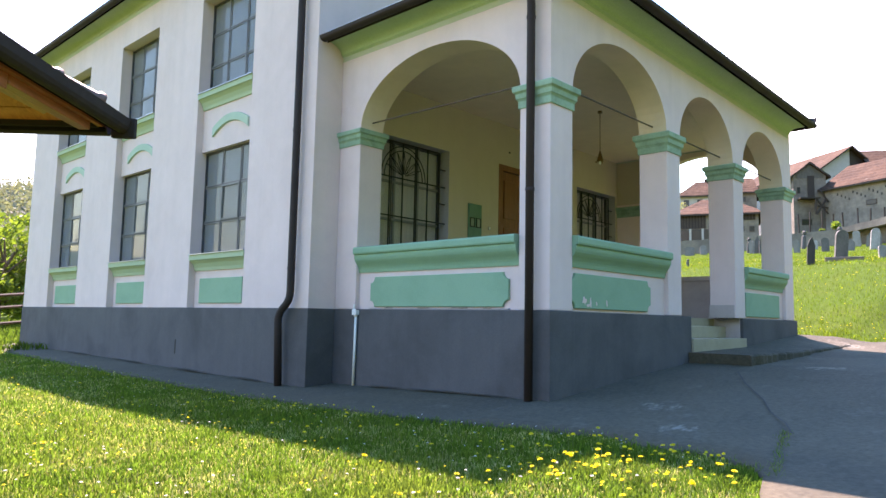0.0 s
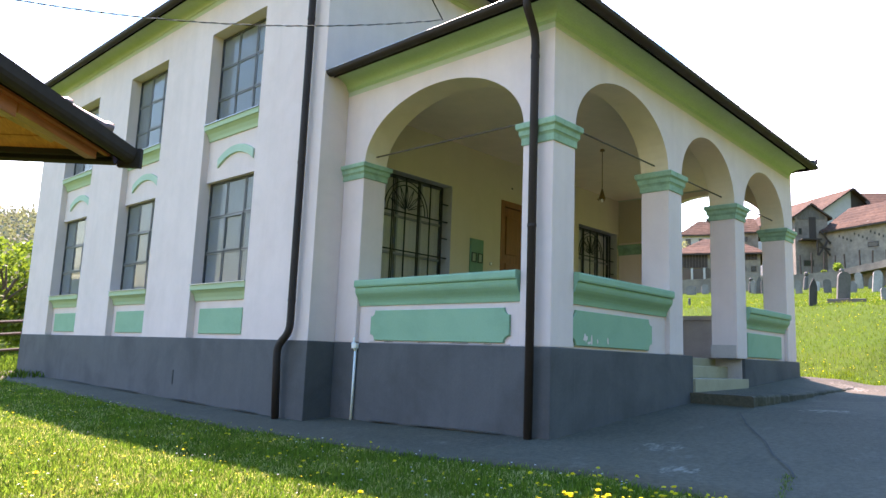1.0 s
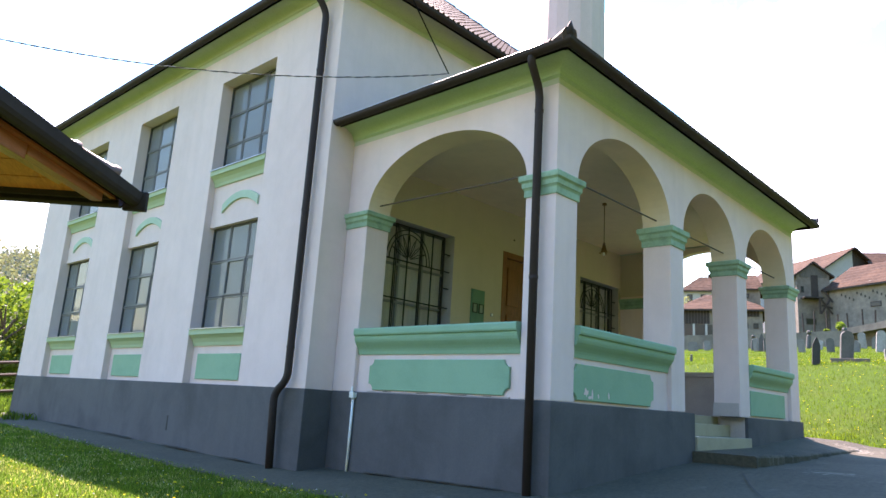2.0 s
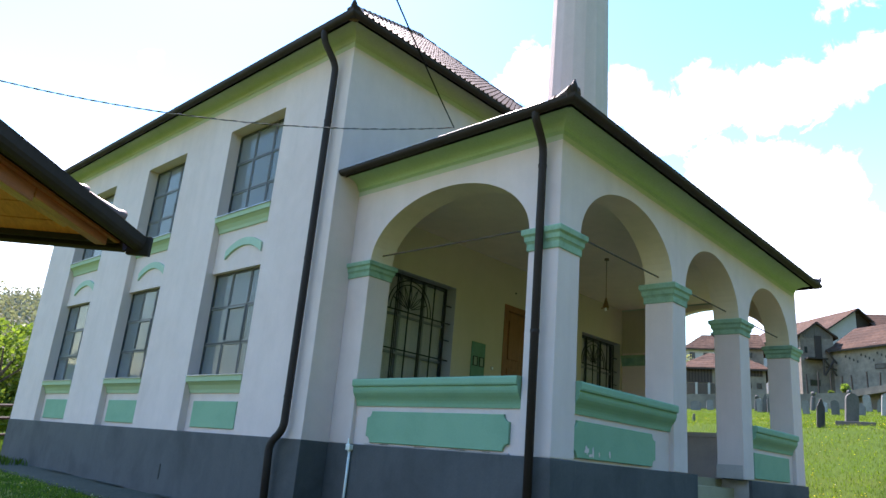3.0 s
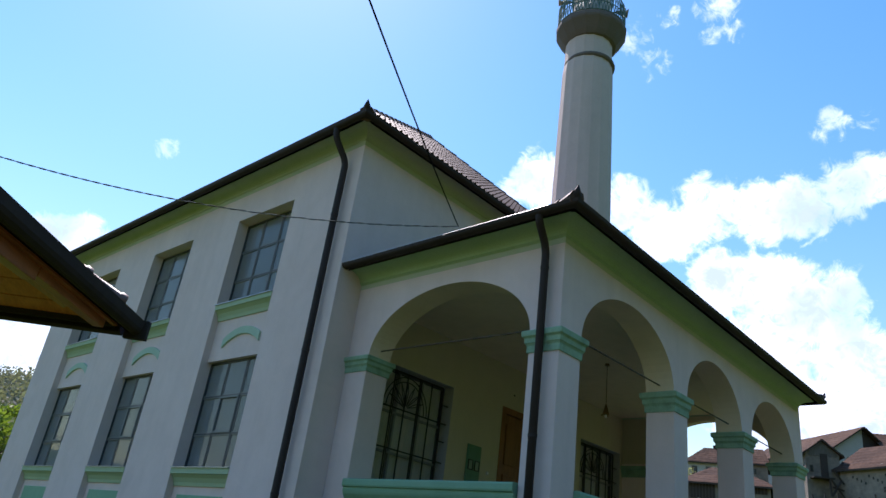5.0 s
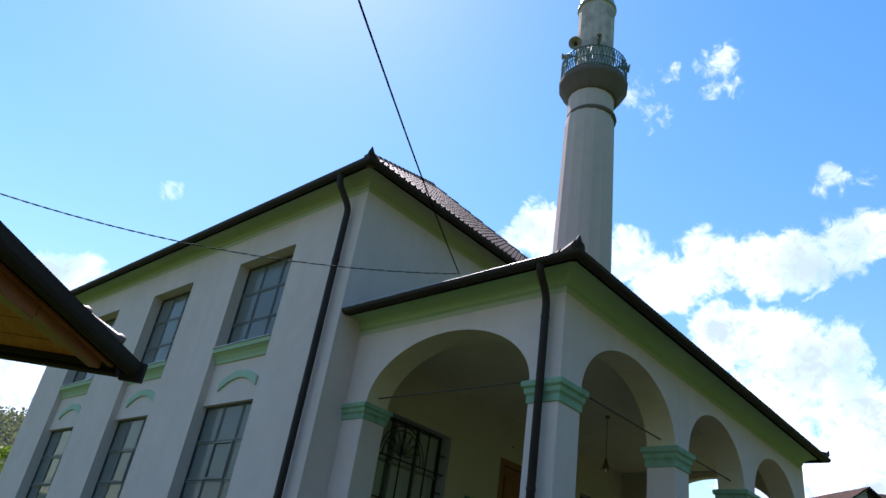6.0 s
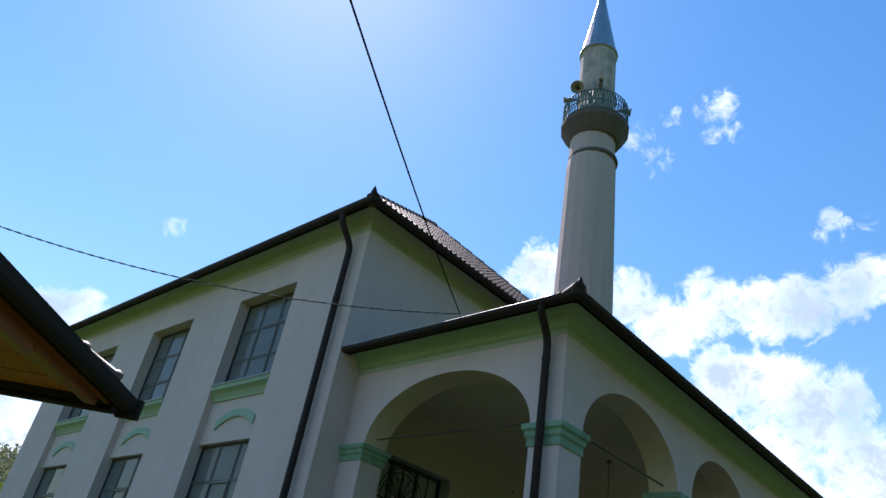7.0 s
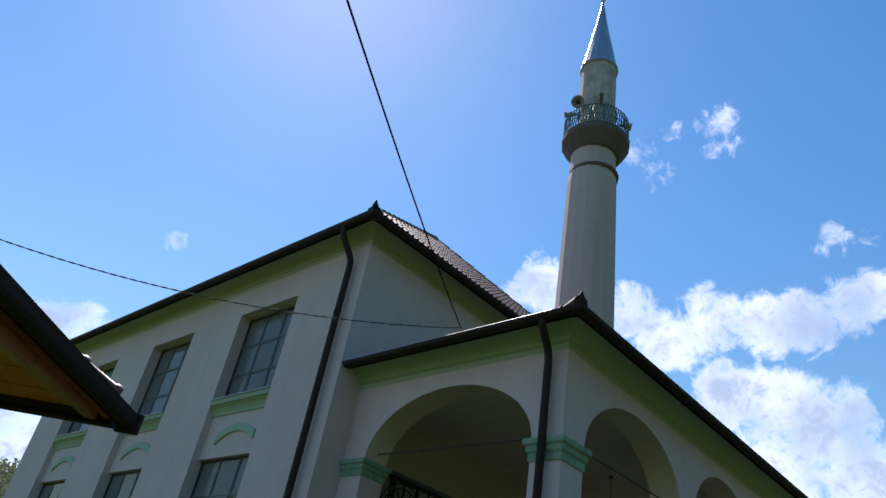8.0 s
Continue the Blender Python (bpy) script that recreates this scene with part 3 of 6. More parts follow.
# ---- the building ----
XM, YF = -0.417, 3.34          # side wall and front wall of the hall
XR, YB = 7.72, 14.25           # its far walls
PX = 7.30                      # far end of the porch
BAYS = [(4.89, 6.48), (8.03, 9.57), (11.11, 12.73)]
BAY_TOP, EAVE_M, EAVE_P = 4.95, 5.70, 3.50
LOW_WIN, HIGH_WIN = (0.83, 2.46), (3.40, 4.93)

hall = thing("mosque_building", "white rendered mosque with mint green trim and arcaded porch", "building", (0, 0, 0))


def make_hall_walls():
    def piece(name, mat, *size, label=""):
        part(name, box(fresh(), *size), mat, hall, label)
    ys = [YF] + [v for b in BAYS for v in b] + [YB]
    for a, b in zip(ys[0::2], ys[1::2]):
        piece("wall_pier", WHITE, XM, XM + 0.38, a, b, 0.0, BAY_TOP)
    piece("upper_wall", WHITE, XM, XM + 0.38, YF, YB, BAY_TOP, 5.62)
    for a, b in BAYS:
        piece("bay_wall", WHITE, XM + 0.115, XM + 0.38, a, b, 0.0, LOW_WIN[0] - 0.02)
        piece("spandrel_wall", WHITE, XM + 0.115, XM + 0.38, a, b, LOW_WIN[1], HIGH_WIN[0] - 0.02)
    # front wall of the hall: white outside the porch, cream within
    piece("front_wall", WHITE, XM + 0.38, XR - 0.38, YF, YF + 0.38, 3.42, 5.62)
    piece("front_wall", WHITE, XM + 0.38, 0.05, YF, YF + 0.38, 0, 3.42)
    piece("front_wall", WHITE, PX - 0.02, XR - 0.38, YF, YF + 0.38, 0, 3.42)
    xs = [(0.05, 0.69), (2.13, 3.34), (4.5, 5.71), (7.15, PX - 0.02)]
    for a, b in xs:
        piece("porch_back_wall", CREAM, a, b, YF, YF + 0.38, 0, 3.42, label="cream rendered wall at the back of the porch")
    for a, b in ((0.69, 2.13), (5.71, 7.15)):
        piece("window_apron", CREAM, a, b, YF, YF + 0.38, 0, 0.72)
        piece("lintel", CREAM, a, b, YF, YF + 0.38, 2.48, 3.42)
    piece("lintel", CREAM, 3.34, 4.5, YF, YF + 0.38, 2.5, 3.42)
    piece("far_wall", WHITE, XR - 0.38, XR, YF, YB, 0, 5.62)
    piece("rear_wall", WHITE, XM + 0.38, XR - 0.38, YB - 0.38, YB, 0, 5.62)
    # rooms behind the glass
    for z0, z1 in ((0.0, 0.06), (2.86, 3.0), (5.5, 5.58)):
        piece("inner_floor", DARKROOM, XM + 0.4, XR - 0.4, YF + 0.4, YB - 0.4, z0, z1)
    piece("inner_wall", DARKROOM, 3.2, 3.35, YF + 0.4, YB - 0.4, 0.06, 2.86)
    # plinth
    piece("plinth", GREY, XM - 0.015, XM + 0.4, YF - 0.015, YB + 0.015, -1.6, 0.0, 0.008, label="grey painted plinth with faint damp stains")
    piece("plinth", GREY, XM + 0.4, XR + 0.015, YF - 0.015, YB + 0.015, -1.6, -0.002)
    piece("porch_plinth", GREY, -0.015, 0.42, -0.015, YF - 0.015, -1.6, 0.0, 0.012)
    piece("porch_plinth", GREY, 0.408, 3.17, -0.012, 0.42, -1.6, -0.002, 0.008)
    piece("porch_plinth", GREY, 4.93, PX + 0.1, -0.015, 0.42, -1.6, 0.0, 0.008)
    piece("porch_plinth", GREY, PX - 0.4, PX + 0.1, 0.42, YF - 0.015, -1.6, 0.0, 0.008)
    bm = fresh()
    box(bm, 0.42, PX - 0.1, 0.42, YF - 0.015, -1.2, -0.012)
    part("porch_floor", bm, TERRAZZO, hall)
    # hairline crack and stain on the plinth
    bm = fresh()
    box(bm, XM - 0.022, XM - 0.012, 6.74, 6.765, -0.72, -0.5)
    part("plinth_slot", bm, DARKGAP, hall)


def make_window(y0, y1, z0, z1, curtain):
    """A steel window of three by three panes, set back in its bay."""
    x = XM + 0.19
    w, h = (y1 - y0) / 3, (z1 - z0)
    rows = [z0, z0 + h * 0.31, z0 + h * 0.66, z1]
    bm = ring_frame(fresh(), "side", x, x + 0.03, y0, y1, z0, z1, 0.028)
    win = part("window", bm, FRAMEPAINT, hall, "grey steel window with nine panes")
    for k in (1, 2):
        part("mullion", box(fresh(), x, x + 0.028, y0 + w * k - 0.009, y0 + w * k + 0.009, z0 + 0.028, z1 - 0.028), FRAMEPAINT, win)
        part("transom", box(fresh(), x + 0.002, x + 0.026, y0 + 0.028, y1 - 0.028, rows[k] - 0.009, rows[k] + 0.009), FRAMEPAINT, win)
    for k in range(3):
        a, b = y0 + w * k, y0 + w * (k + 1)
        for r in range(3):
            opens = curtain and k == 1 and r == 1
            out, wide = (x - 0.010, 0.030) if opens else (x + 0.006, 0.015)
            part("casement" if opens else "glazing_bead", ring_frame(fresh(), "side", out, x + 0.024, a + 0.011, b - 0.011, rows[r] + 0.011, rows[r + 1] - 0.011, wide), BEAD, win, "pale grey opening casement" if opens else "")
    for k in range(3):
        for r in range(3):
            bm = fresh()
            tilt = random.uniform(-0.0015, 0.0015)
            a, b, c, d = y0 + w * k + 0.012, y0 + w * (k + 1) - 0.012, rows[r] + 0.012, rows[r + 1] - 0.012
            quad = [[bm.verts.new((x + 0.011 + dx + t * tilt, yy, zz)) for yy, zz, t in ((a, c, 1), (b, c, -1), (b, d, -1), (a, d, 1))] for dx in (0.0, 0.003)]
            bm.faces.new(quad[0])
            bm.faces.new(quad[1][::-1])
            for j in range(4):
                bm.faces.new((quad[0][j], quad[0][(j + 1) % 4], quad[1][(j + 1) % 4], quad[1][j]))
            pane = part("pane", bm, GLASS, win)
            pane.visible_shadow = False
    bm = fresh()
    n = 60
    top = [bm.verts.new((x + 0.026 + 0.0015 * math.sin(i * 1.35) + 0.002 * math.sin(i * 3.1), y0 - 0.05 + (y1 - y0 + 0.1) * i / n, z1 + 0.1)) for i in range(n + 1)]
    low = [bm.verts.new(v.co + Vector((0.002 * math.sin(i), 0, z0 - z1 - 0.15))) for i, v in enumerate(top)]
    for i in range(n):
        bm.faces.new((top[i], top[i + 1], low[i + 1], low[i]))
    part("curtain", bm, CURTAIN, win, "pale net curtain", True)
    return win


def make_bay(y0, y1):
    for (z0, z1), low in ((LOW_WIN, True), (HIGH_WIN, False)):
        win = make_window(y0, y1, z0, z1, low)
        # sill: coved green moulding under a thin metal sheet
        bm = fresh()
        zt = z0 - 0.02
        prof = [(0.0, zt - 0.24), (0.02, zt - 0.24), (0.03, zt - 0.19), (0.06, zt - 0.13), (0.105, zt - 0.085), (0.125, zt - 0.08), (0.125, zt), (0.0, zt)]
        sweep(bm, [(XM + 0.115, y1 - 0.003), (XM + 0.115, y0 + 0.003)], prof)
        part("sill", bm, SAGE, win, "pale green moulded sill")
        bm = fresh()
        box(bm, XM - 0.03, XM + 0.20, y0 + 0.002, y1 - 0.002, zt + 0.001, zt + 0.012)
        part("sill_sheet", bm, TINSILL, win, "grey metal sill sheet")
    # raised panel under the lower sill
    bm = fresh()
    chamfer_panel(bm, "side", XM + 0.115, y0 + 0.18, y1 - 0.18, 0.07, 0.45, 0.022, 0.0)
    part("wall_panel", bm, MINT, hall, "mint green raised panel")
    # segmental ornament between the windows
    bm = fresh()
    c, half, z0 = (y0 + y1) / 2 - 0.06, 0.51, 2.66
    prev = None
    for i in range(17):
        s = -1 + 2 * i / 16
        u = c + half * s
        top, low = z0 + 0.15 + 0.15 * (1 - s * s), z0 + 0.17 * (1 - s * s)
        ring = [bm.verts.new((XM + 0.115 + dx, u, z)) for dx, z in ((0.0, low), (-0.03, low + 0.008), (-0.03, top - 0.008), (0.0, top))]
        if prev:
            for j in range(3):
                bm.faces.new((prev[j], prev[j + 1], ring[j + 1], ring[j]))
        else:
            bm.faces.new(ring)
        prev = ring
    bm.faces.new(prev[::-1])
    part("arch_ornament", bm, PALEMINT, hall, "faded mint green arched ornament")


def chamfer_panel(bm, face, at, u0, u1, z0, z1, thick, notch):
    """A flat raised panel; notch cuts hollow quarter rounds from its corners."""
    pts = []
    if notch:
        for cx, cz, a0 in ((u0, z0, 90), (u1, z0, 180), (u1, z1, 270), (u0, z1, 0)):
            arc = []
            for i in range(6):
                a = radians(a0 - 90 * i / 5)
                arc.append((cx + notch * math.cos(a), cz + notch * math.sin(a)))
            pts += arc
    else:
        pts = [(u0, z0), (u1, z0), (u1, z1), (u0, z1)]
    def at3(u, z, d):
        return (at - d, u, z) if face == "side" else (u, at - d, z)
    cu, cz = (u0 + u1) / 2, (z0 + z1) / 2
    rings = []
    for d, shrink in ((0.0, 0.0), (thick * 0.75, 0.0), (thick, 0.006)):
        rings.append([bm.verts.new(at3(u + (shrink if u < cu else -shrink), z + (shrink if z < cz else -shrink), d)) for u, z in pts])
    n = len(pts)
    for a, b in zip(rings, rings[1:]):
        for k in range(n):
            bm.faces.new((a[k], a[(k + 1) % n], b[(k + 1) % n], b[k]))
    bm.faces.new(rings[-1])
    return bm


make_hall_walls()
for bay in BAYS:
    make_bay(*bay)


# ---- porch ----
CAP0, CAP1 = 2.06, 2.31
PIL = [(0.0, 0.40), (2.55, 2.92), (4.70, 5.07), (6.88, PX)]
DEPTH = 0.38


def capital(bm, x0, x1, y0, y1, drop=0.0, lift=0.0):
    path = [(x0, y0), (x0, y1), (x1, y1), (x1, y0)]
    low, high = CAP0 + lift, CAP1
    h = high - low
    prof = [(-0.01, low), (0.010, low), (0.014, low + 0.008), (0.014, low + 0.30 * h), (0.018, low + 0.34 * h), (0.026, low + 0.40 * h), (0.034, low + 0.43 * h), (0.036, low + 0.62 * h), (0.040, low + 0.66 * h), (0.052, low + 0.70 * h), (0.060, low + 0.73 * h), (0.063, low + 0.94 * h), (0.055, high - 0.004), (0.030, high + 0.006), (0.0, high + 0.016), (-0.01, high)]
    prof = [(o, z - drop * (0.25 + 0.75 * (z - low) / h)) for o, z in prof]
    sweep(bm, path, prof, closed=True, side=-1.0)


def make_porch():
    spots = [(a, b, 0.0, DEPTH, True) for a, b in PIL]
    spots += [(0.0, DEPTH, 2.93, YF - 0.002, True), (7.22, 7.38, 2.72, YF - 0.002, True)]
    for i, (x0, x1, y0, y1, _) in enumerate(spots):
        bm = fresh()
        box(bm, x0, x1, y0, y1, 0.0, CAP1 - 0.01, 0.012)
        pil = part("pillar", bm, WHITE, hall)
        bm = fresh()
        capital(bm, x0, x1, y0, y1, (0.0, 0.0, 0.035, 0.06, 0.0, 0.06)[i], (0.012, 0.0, 0.0, 0.0, 0.045, 0.0)[i])
        part("capital", bm, CAPMINT, pil, "stepped mint green capital")
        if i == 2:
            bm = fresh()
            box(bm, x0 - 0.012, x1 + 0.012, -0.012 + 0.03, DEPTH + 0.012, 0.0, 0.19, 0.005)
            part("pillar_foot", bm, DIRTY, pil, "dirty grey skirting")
    TOPW = 3.40
    # arcade walls
    for k, ((a, b), (c, d)) in enumerate(zip(PIL, PIL[1:])):
        part("arch", arch_wall(fresh(), b, c, CAP1 - (0.005, 0.03, 0.06)[k], 0.76, TOPW, 0.0, DEPTH, "x"), (WHITE, PALECREAM), hall)
    for a, b in PIL:
        part("arch_pier", box(fresh(), a, b, 0.0, DEPTH, CAP1 - 0.01, TOPW), WHITE, hall)
    for x0, x1, inner in ((0.0, DEPTH, 2), (7.22, 7.38, 0)):
        part("arch", arch_wall(fresh(), DEPTH, 2.93 if x0 < 1 else 2.72, CAP1 - 0.005, 0.78, TOPW, x0, x1, "y", 36, inner), (WHITE, PALECREAM), hall)
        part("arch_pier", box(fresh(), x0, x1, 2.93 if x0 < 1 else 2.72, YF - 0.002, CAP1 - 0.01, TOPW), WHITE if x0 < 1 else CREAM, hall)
    # inner faces of the arcade are cream
    bm = fresh()
    box(bm, DEPTH + 0.0, 7.22, DEPTH + 0.0, YF, 3.19, 3.30)
    part("porch_ceiling", bm, PALECREAM, hall, "cream porch ceiling")
    # parapets
    for kind, u0, u1 in (("side", DEPTH + 0.012, 2.93), ("front", 0.40, 2.55), ("front", 5.07, 6.88), ("far", DEPTH, 2.93)):
        bm = fresh()
        if kind == "side":
            box(bm, 0.06, 0.32, u0, u1, 0.0, 0.70)
        elif kind == "far":
            box(bm, PX - 0.32, PX - 0.06, u0, u1, 0.0, 0.70)
        else:
            box(bm, u0, u1, 0.06, 0.32, 0.0, 0.70)
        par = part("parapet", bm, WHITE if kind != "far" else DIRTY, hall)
        prof = [(0.0, 0.455), (0.014, 0.455), (0.018, 0.475), (0.022, 0.495), (0.032, 0.52), (0.050, 0.548), (0.072, 0.575), (0.090, 0.602), (0.100, 0.63), (0.103, 0.655), (0.098, 0.672), (0.104, 0.678), (0.122, 0.682), (0.128, 0.70), (0.128, 0.752), (0.120, 0.766), (0.105, 0.772), (-0.30, 0.778), (-0.31, 0.70), (0.0, 0.69)]
        bm = fresh()
        if kind == "side":
            sweep(bm, [(0.06, u1 - 0.002), (0.06, u0 + 0.002)], prof)
        elif kind == "far":
            sweep(bm, [(PX - 0.06, u0 + 0.002), (PX - 0.06, u1 - 0.002)], prof)
        else:
            sweep(bm, [(u0 + 0.002, 0.06), (u1 - 0.002, 0.06)], prof)
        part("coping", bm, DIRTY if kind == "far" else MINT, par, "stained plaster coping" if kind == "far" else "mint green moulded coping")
        if kind == "far":
            continue
        bm = fresh()
        if kind == "side":
            chamfer_panel(bm, "side", 0.06, u0 + 0.14, u1 - 0.24, 0.03, 0.395, 0.028, 0.075)
        elif u0 < 1:
            chamfer_panel(bm, "front", 0.06, u0 + 0.03, u1 - 0.4, 0.03, 0.395, 0.028, 0.075)
        else:
            chamfer_panel(bm, "front", 0.06, u0 + 0.12, u1 - 0.22, 0.03, 0.395, 0.028, 0.0)
        part("parapet_panel", bm, MINT, par, "mint green raised panel with notched corners")
    # entrance steps
    for z0, z1, y0 in ((-0.48, -0.29, -0.04), (-0.29, -0.125, 0.24), (-0.125, -0.008, 0.50)):
        bm = fresh()
        box(bm, 3.172, 4.928 + (0.0 if y0 > 0 else 0.06), y0, 0.86, z0, z1, 0.008)
        part("step", bm, TERRAZZO, hall, "pale terrazzo step")
    part("plinth_return", box(fresh(), 4.918, 4.9305, 0.03, 0.86, -0.46, -0.004, 0.004), DIRTY, hall, "stained brown render beside the steps")
    # tie rods in the arches
    for pts in ([(0.19, DEPTH, 2.40), (0.19, 2.93, 2.42)], [(0.40, 0.19, 2.40), (2.55, 0.19, 2.40)], [(2.92, 0.19, 2.40), (4.70, 0.19, 2.40)], [(5.07, 0.19, 2.40), (6.88, 0.19, 2.40)]):
        bm = tube(fresh(), pts, 0.010, 8)
        part("tie_rod", bm, RUSTIRON, hall, "thin rusty iron tie rod")


make_porch()


def make_platform():
    """Low landing before the steps, which dies into the rising ground."""
    bm = fresh()
    outer = [(3.14, -0.76, -0.462), (4.9, -0.72, -0.455), (7.5, -0.76, -0.385), (9.2, -0.66, -0.325)]
    inner = [(3.06, -0.02, -0.462), (4.9, -0.02, -0.42), (7.42, -0.02, -0.238), (8.15, 0.0, -0.245)]
    rows = []
    n = 78
    for i in range(n + 1):
        s = i / n * 3
        k = min(int(s), 2)
        a = Vector(outer[k]).lerp(Vector(outer[k + 1]), s - k)
        b = Vector(inner[k]).lerp(Vector(inner[k + 1]), s - k)
        a += Vector((0.02 * noise.noise((i * 0.3, 0, 2)), 0.05 * noise.noise((i * 0.27, 5, 0)) + 0.03 * noise.noise((i * 0.93, 8, 0)), 0.012 * noise.noise((i * 0.57, 3, 0)) + 0.012 * noise.noise((i * 1.37, 6, 0))))
        row = [a + Vector((0.0, -0.012, -0.3)), a + Vector((0, -0.008, -0.02)), a + Vector((0, 0.014, 0))] + [a.lerp(b, j / 5) for j in range(1, 6)] + [b + Vector((0, 0, -0.3))]
        rows.append([bm.verts.new(v) for v in row])
    for p, q in zip(rows, rows[1:]):
        for j in range(len(p) - 1):
            bm.faces.new((p[j], p[j + 1], q[j + 1], q[j]))
    bm.faces.new(rows[0])
    bm.faces.new(rows[-1][::-1])
    tagged(part("landing", bm, CONCRETE), "low rough concrete landing before the porch steps", "landing", kind="structure")


make_platform()


def make_cornices():
    main = [(XM, YB), (XM, YF), (XR, YF), (XR, YB)]
    z = 5.535
    cove = [(-0.02, z - 0.01), (0.012, z - 0.01), (0.016, z)] + [(0.016 + 0.284 * (1 - math.cos(a)), z + 0.165 * math.sin(a)) for a in [math.pi / 2 * i / 8 for i in range(1, 9)]] + [(0.30, 5.72), (-0.02, 5.72)]
    bm = sweep(fresh(), main, cove, side=1.0)
    part("cornice", bm, FADEDLEAF, hall, "light green coved cornice")
    z = 3.37
    porch = [(0.0, YF - 0.002), (0.0, 0.0), (PX - 0.1, 0.0, -0.115), (PX - 0.1, YF - 0.002, -0.115)]
    cove = [(-0.02, z - 0.025), (0.006, z - 0.025), (0.018, z - 0.012), (0.034, z)] + [(0.034 + 0.244 * (1 - math.cos(a)), z + 0.13 * math.sin(a)) for a in [math.pi / 2 * i / 8 for i in range(1, 9)]] + [(0.278, 3.51), (-0.02, 3.51)]
    bm = sweep(fresh(), porch, cove, side=1.0)
    part("porch_cornice", bm, LEAFGREEN, hall, "light green coved porch cornice")
    # worn lower edge of the green paint on the wall
    part("paint_band", sweep(fresh(), main, [(-0.01, 5.445), (0.003, 5.445), (0.005, 5.524), (-0.01, 5.524)]), FADEDGREEN, hall, "worn edge of the green paint")
    part("porch_paint_band", sweep(fresh(), porch, [(-0.01, 3.282), (0.003, 3.282), (0.005, 3.344), (-0.01, 3.344)]), FADEDGREEN, hall, "worn edge of the green paint")
    # brown gutters
    def gutter(z0, deep):
        return [(0.27, z0 - deep + 0.03)] + [(0.335 + 0.065 * math.cos(a), z0 + 0.03 + deep * math.sin(a)) for a in [math.pi + math.pi * i / 8 for i in range(9)]] + [(0.405, z0 + 0.045), (0.392, z0 + 0.045)] + [(0.335 + 0.054 * math.cos(a), z0 + 0.035 + (deep - 0.01) * math.sin(a)) for a in [2 * math.pi - math.pi * i / 8 for i in range(9)]] + [(0.27, z0 + 0.06)]
    part("gutter", sweep(fresh(), main, gutter(5.655, 0.065)), BROWNMETAL, hall, "dark brown metal gutter")
    part("porch_gutter", sweep(fresh(), [(0.0, YF + 0.03), (0.0, 0.0), (PX - 0.17, 0.0, -0.125), (PX - 0.17, YF - 0.03, -0.125)], gutter(3.49, 0.05)), BROWNMETAL, hall, "dark brown metal porch gutter")


make_cornices()


def downpipe(points, radius, brackets):
    pts = []
    for i, p in enumerate(points):
        p = Vector(p)
        if 0 < i < len(points) - 1:
            a, b = Vector(points[i - 1]), Vector(points[i + 1])
            da, db = (a - p), (b - p)
            r = min(0.11, da.length / 2.2, db.length / 2.2)
            pa, pb = p + da.normalized() * r, p + db.normalized() * r
            for k in range(6):
                s = k / 5
                pts.append(pa * (1 - s) ** 2 + p * 2 * s * (1 - s) + pb * s * s)
        else:
            pts.append(p)
    pipe = part("downpipe", tube(fresh(), pts, radius, 14), BROWNMETAL, hall, "dark brown metal downpipe", True)
    for x, y, z in brackets:
        bm = fresh()
        lathe(bm, [(radius + 0.002, z - 0.016), (radius + 0.005, z - 0.016), (radius + 0.005, z + 0.016), (radius + 0.002, z + 0.016)], 14, (x, y))
        part("bracket", bm, BROWNMETAL, pipe)
    return pipe


downpipe([(XM - 0.33, 3.645, 5.70), (XM - 0.33, 3.64, 5.50), (XM - 0.09, 3.605, 5.18), (XM - 0.09, 3.605, 0.10), (XM - 0.13, 3.80, -0.08), (XM - 0.11, 3.765, -0.985)], 0.049, [(XM - 0.09, 3.605, 4.3), (XM - 0.09, 3.605, 2.3), (XM - 0.09, 3.605, 0.5)])
downpipe([(-0.335, 0.12, 3.53), (-0.335, 0.12, 3.42), (-0.085, 0.185, 3.21), (-0.085, 0.185, -0.885)], 0.043, [(-0.085, 0.185, 2.98), (-0.085, 0.185, 1.2)])


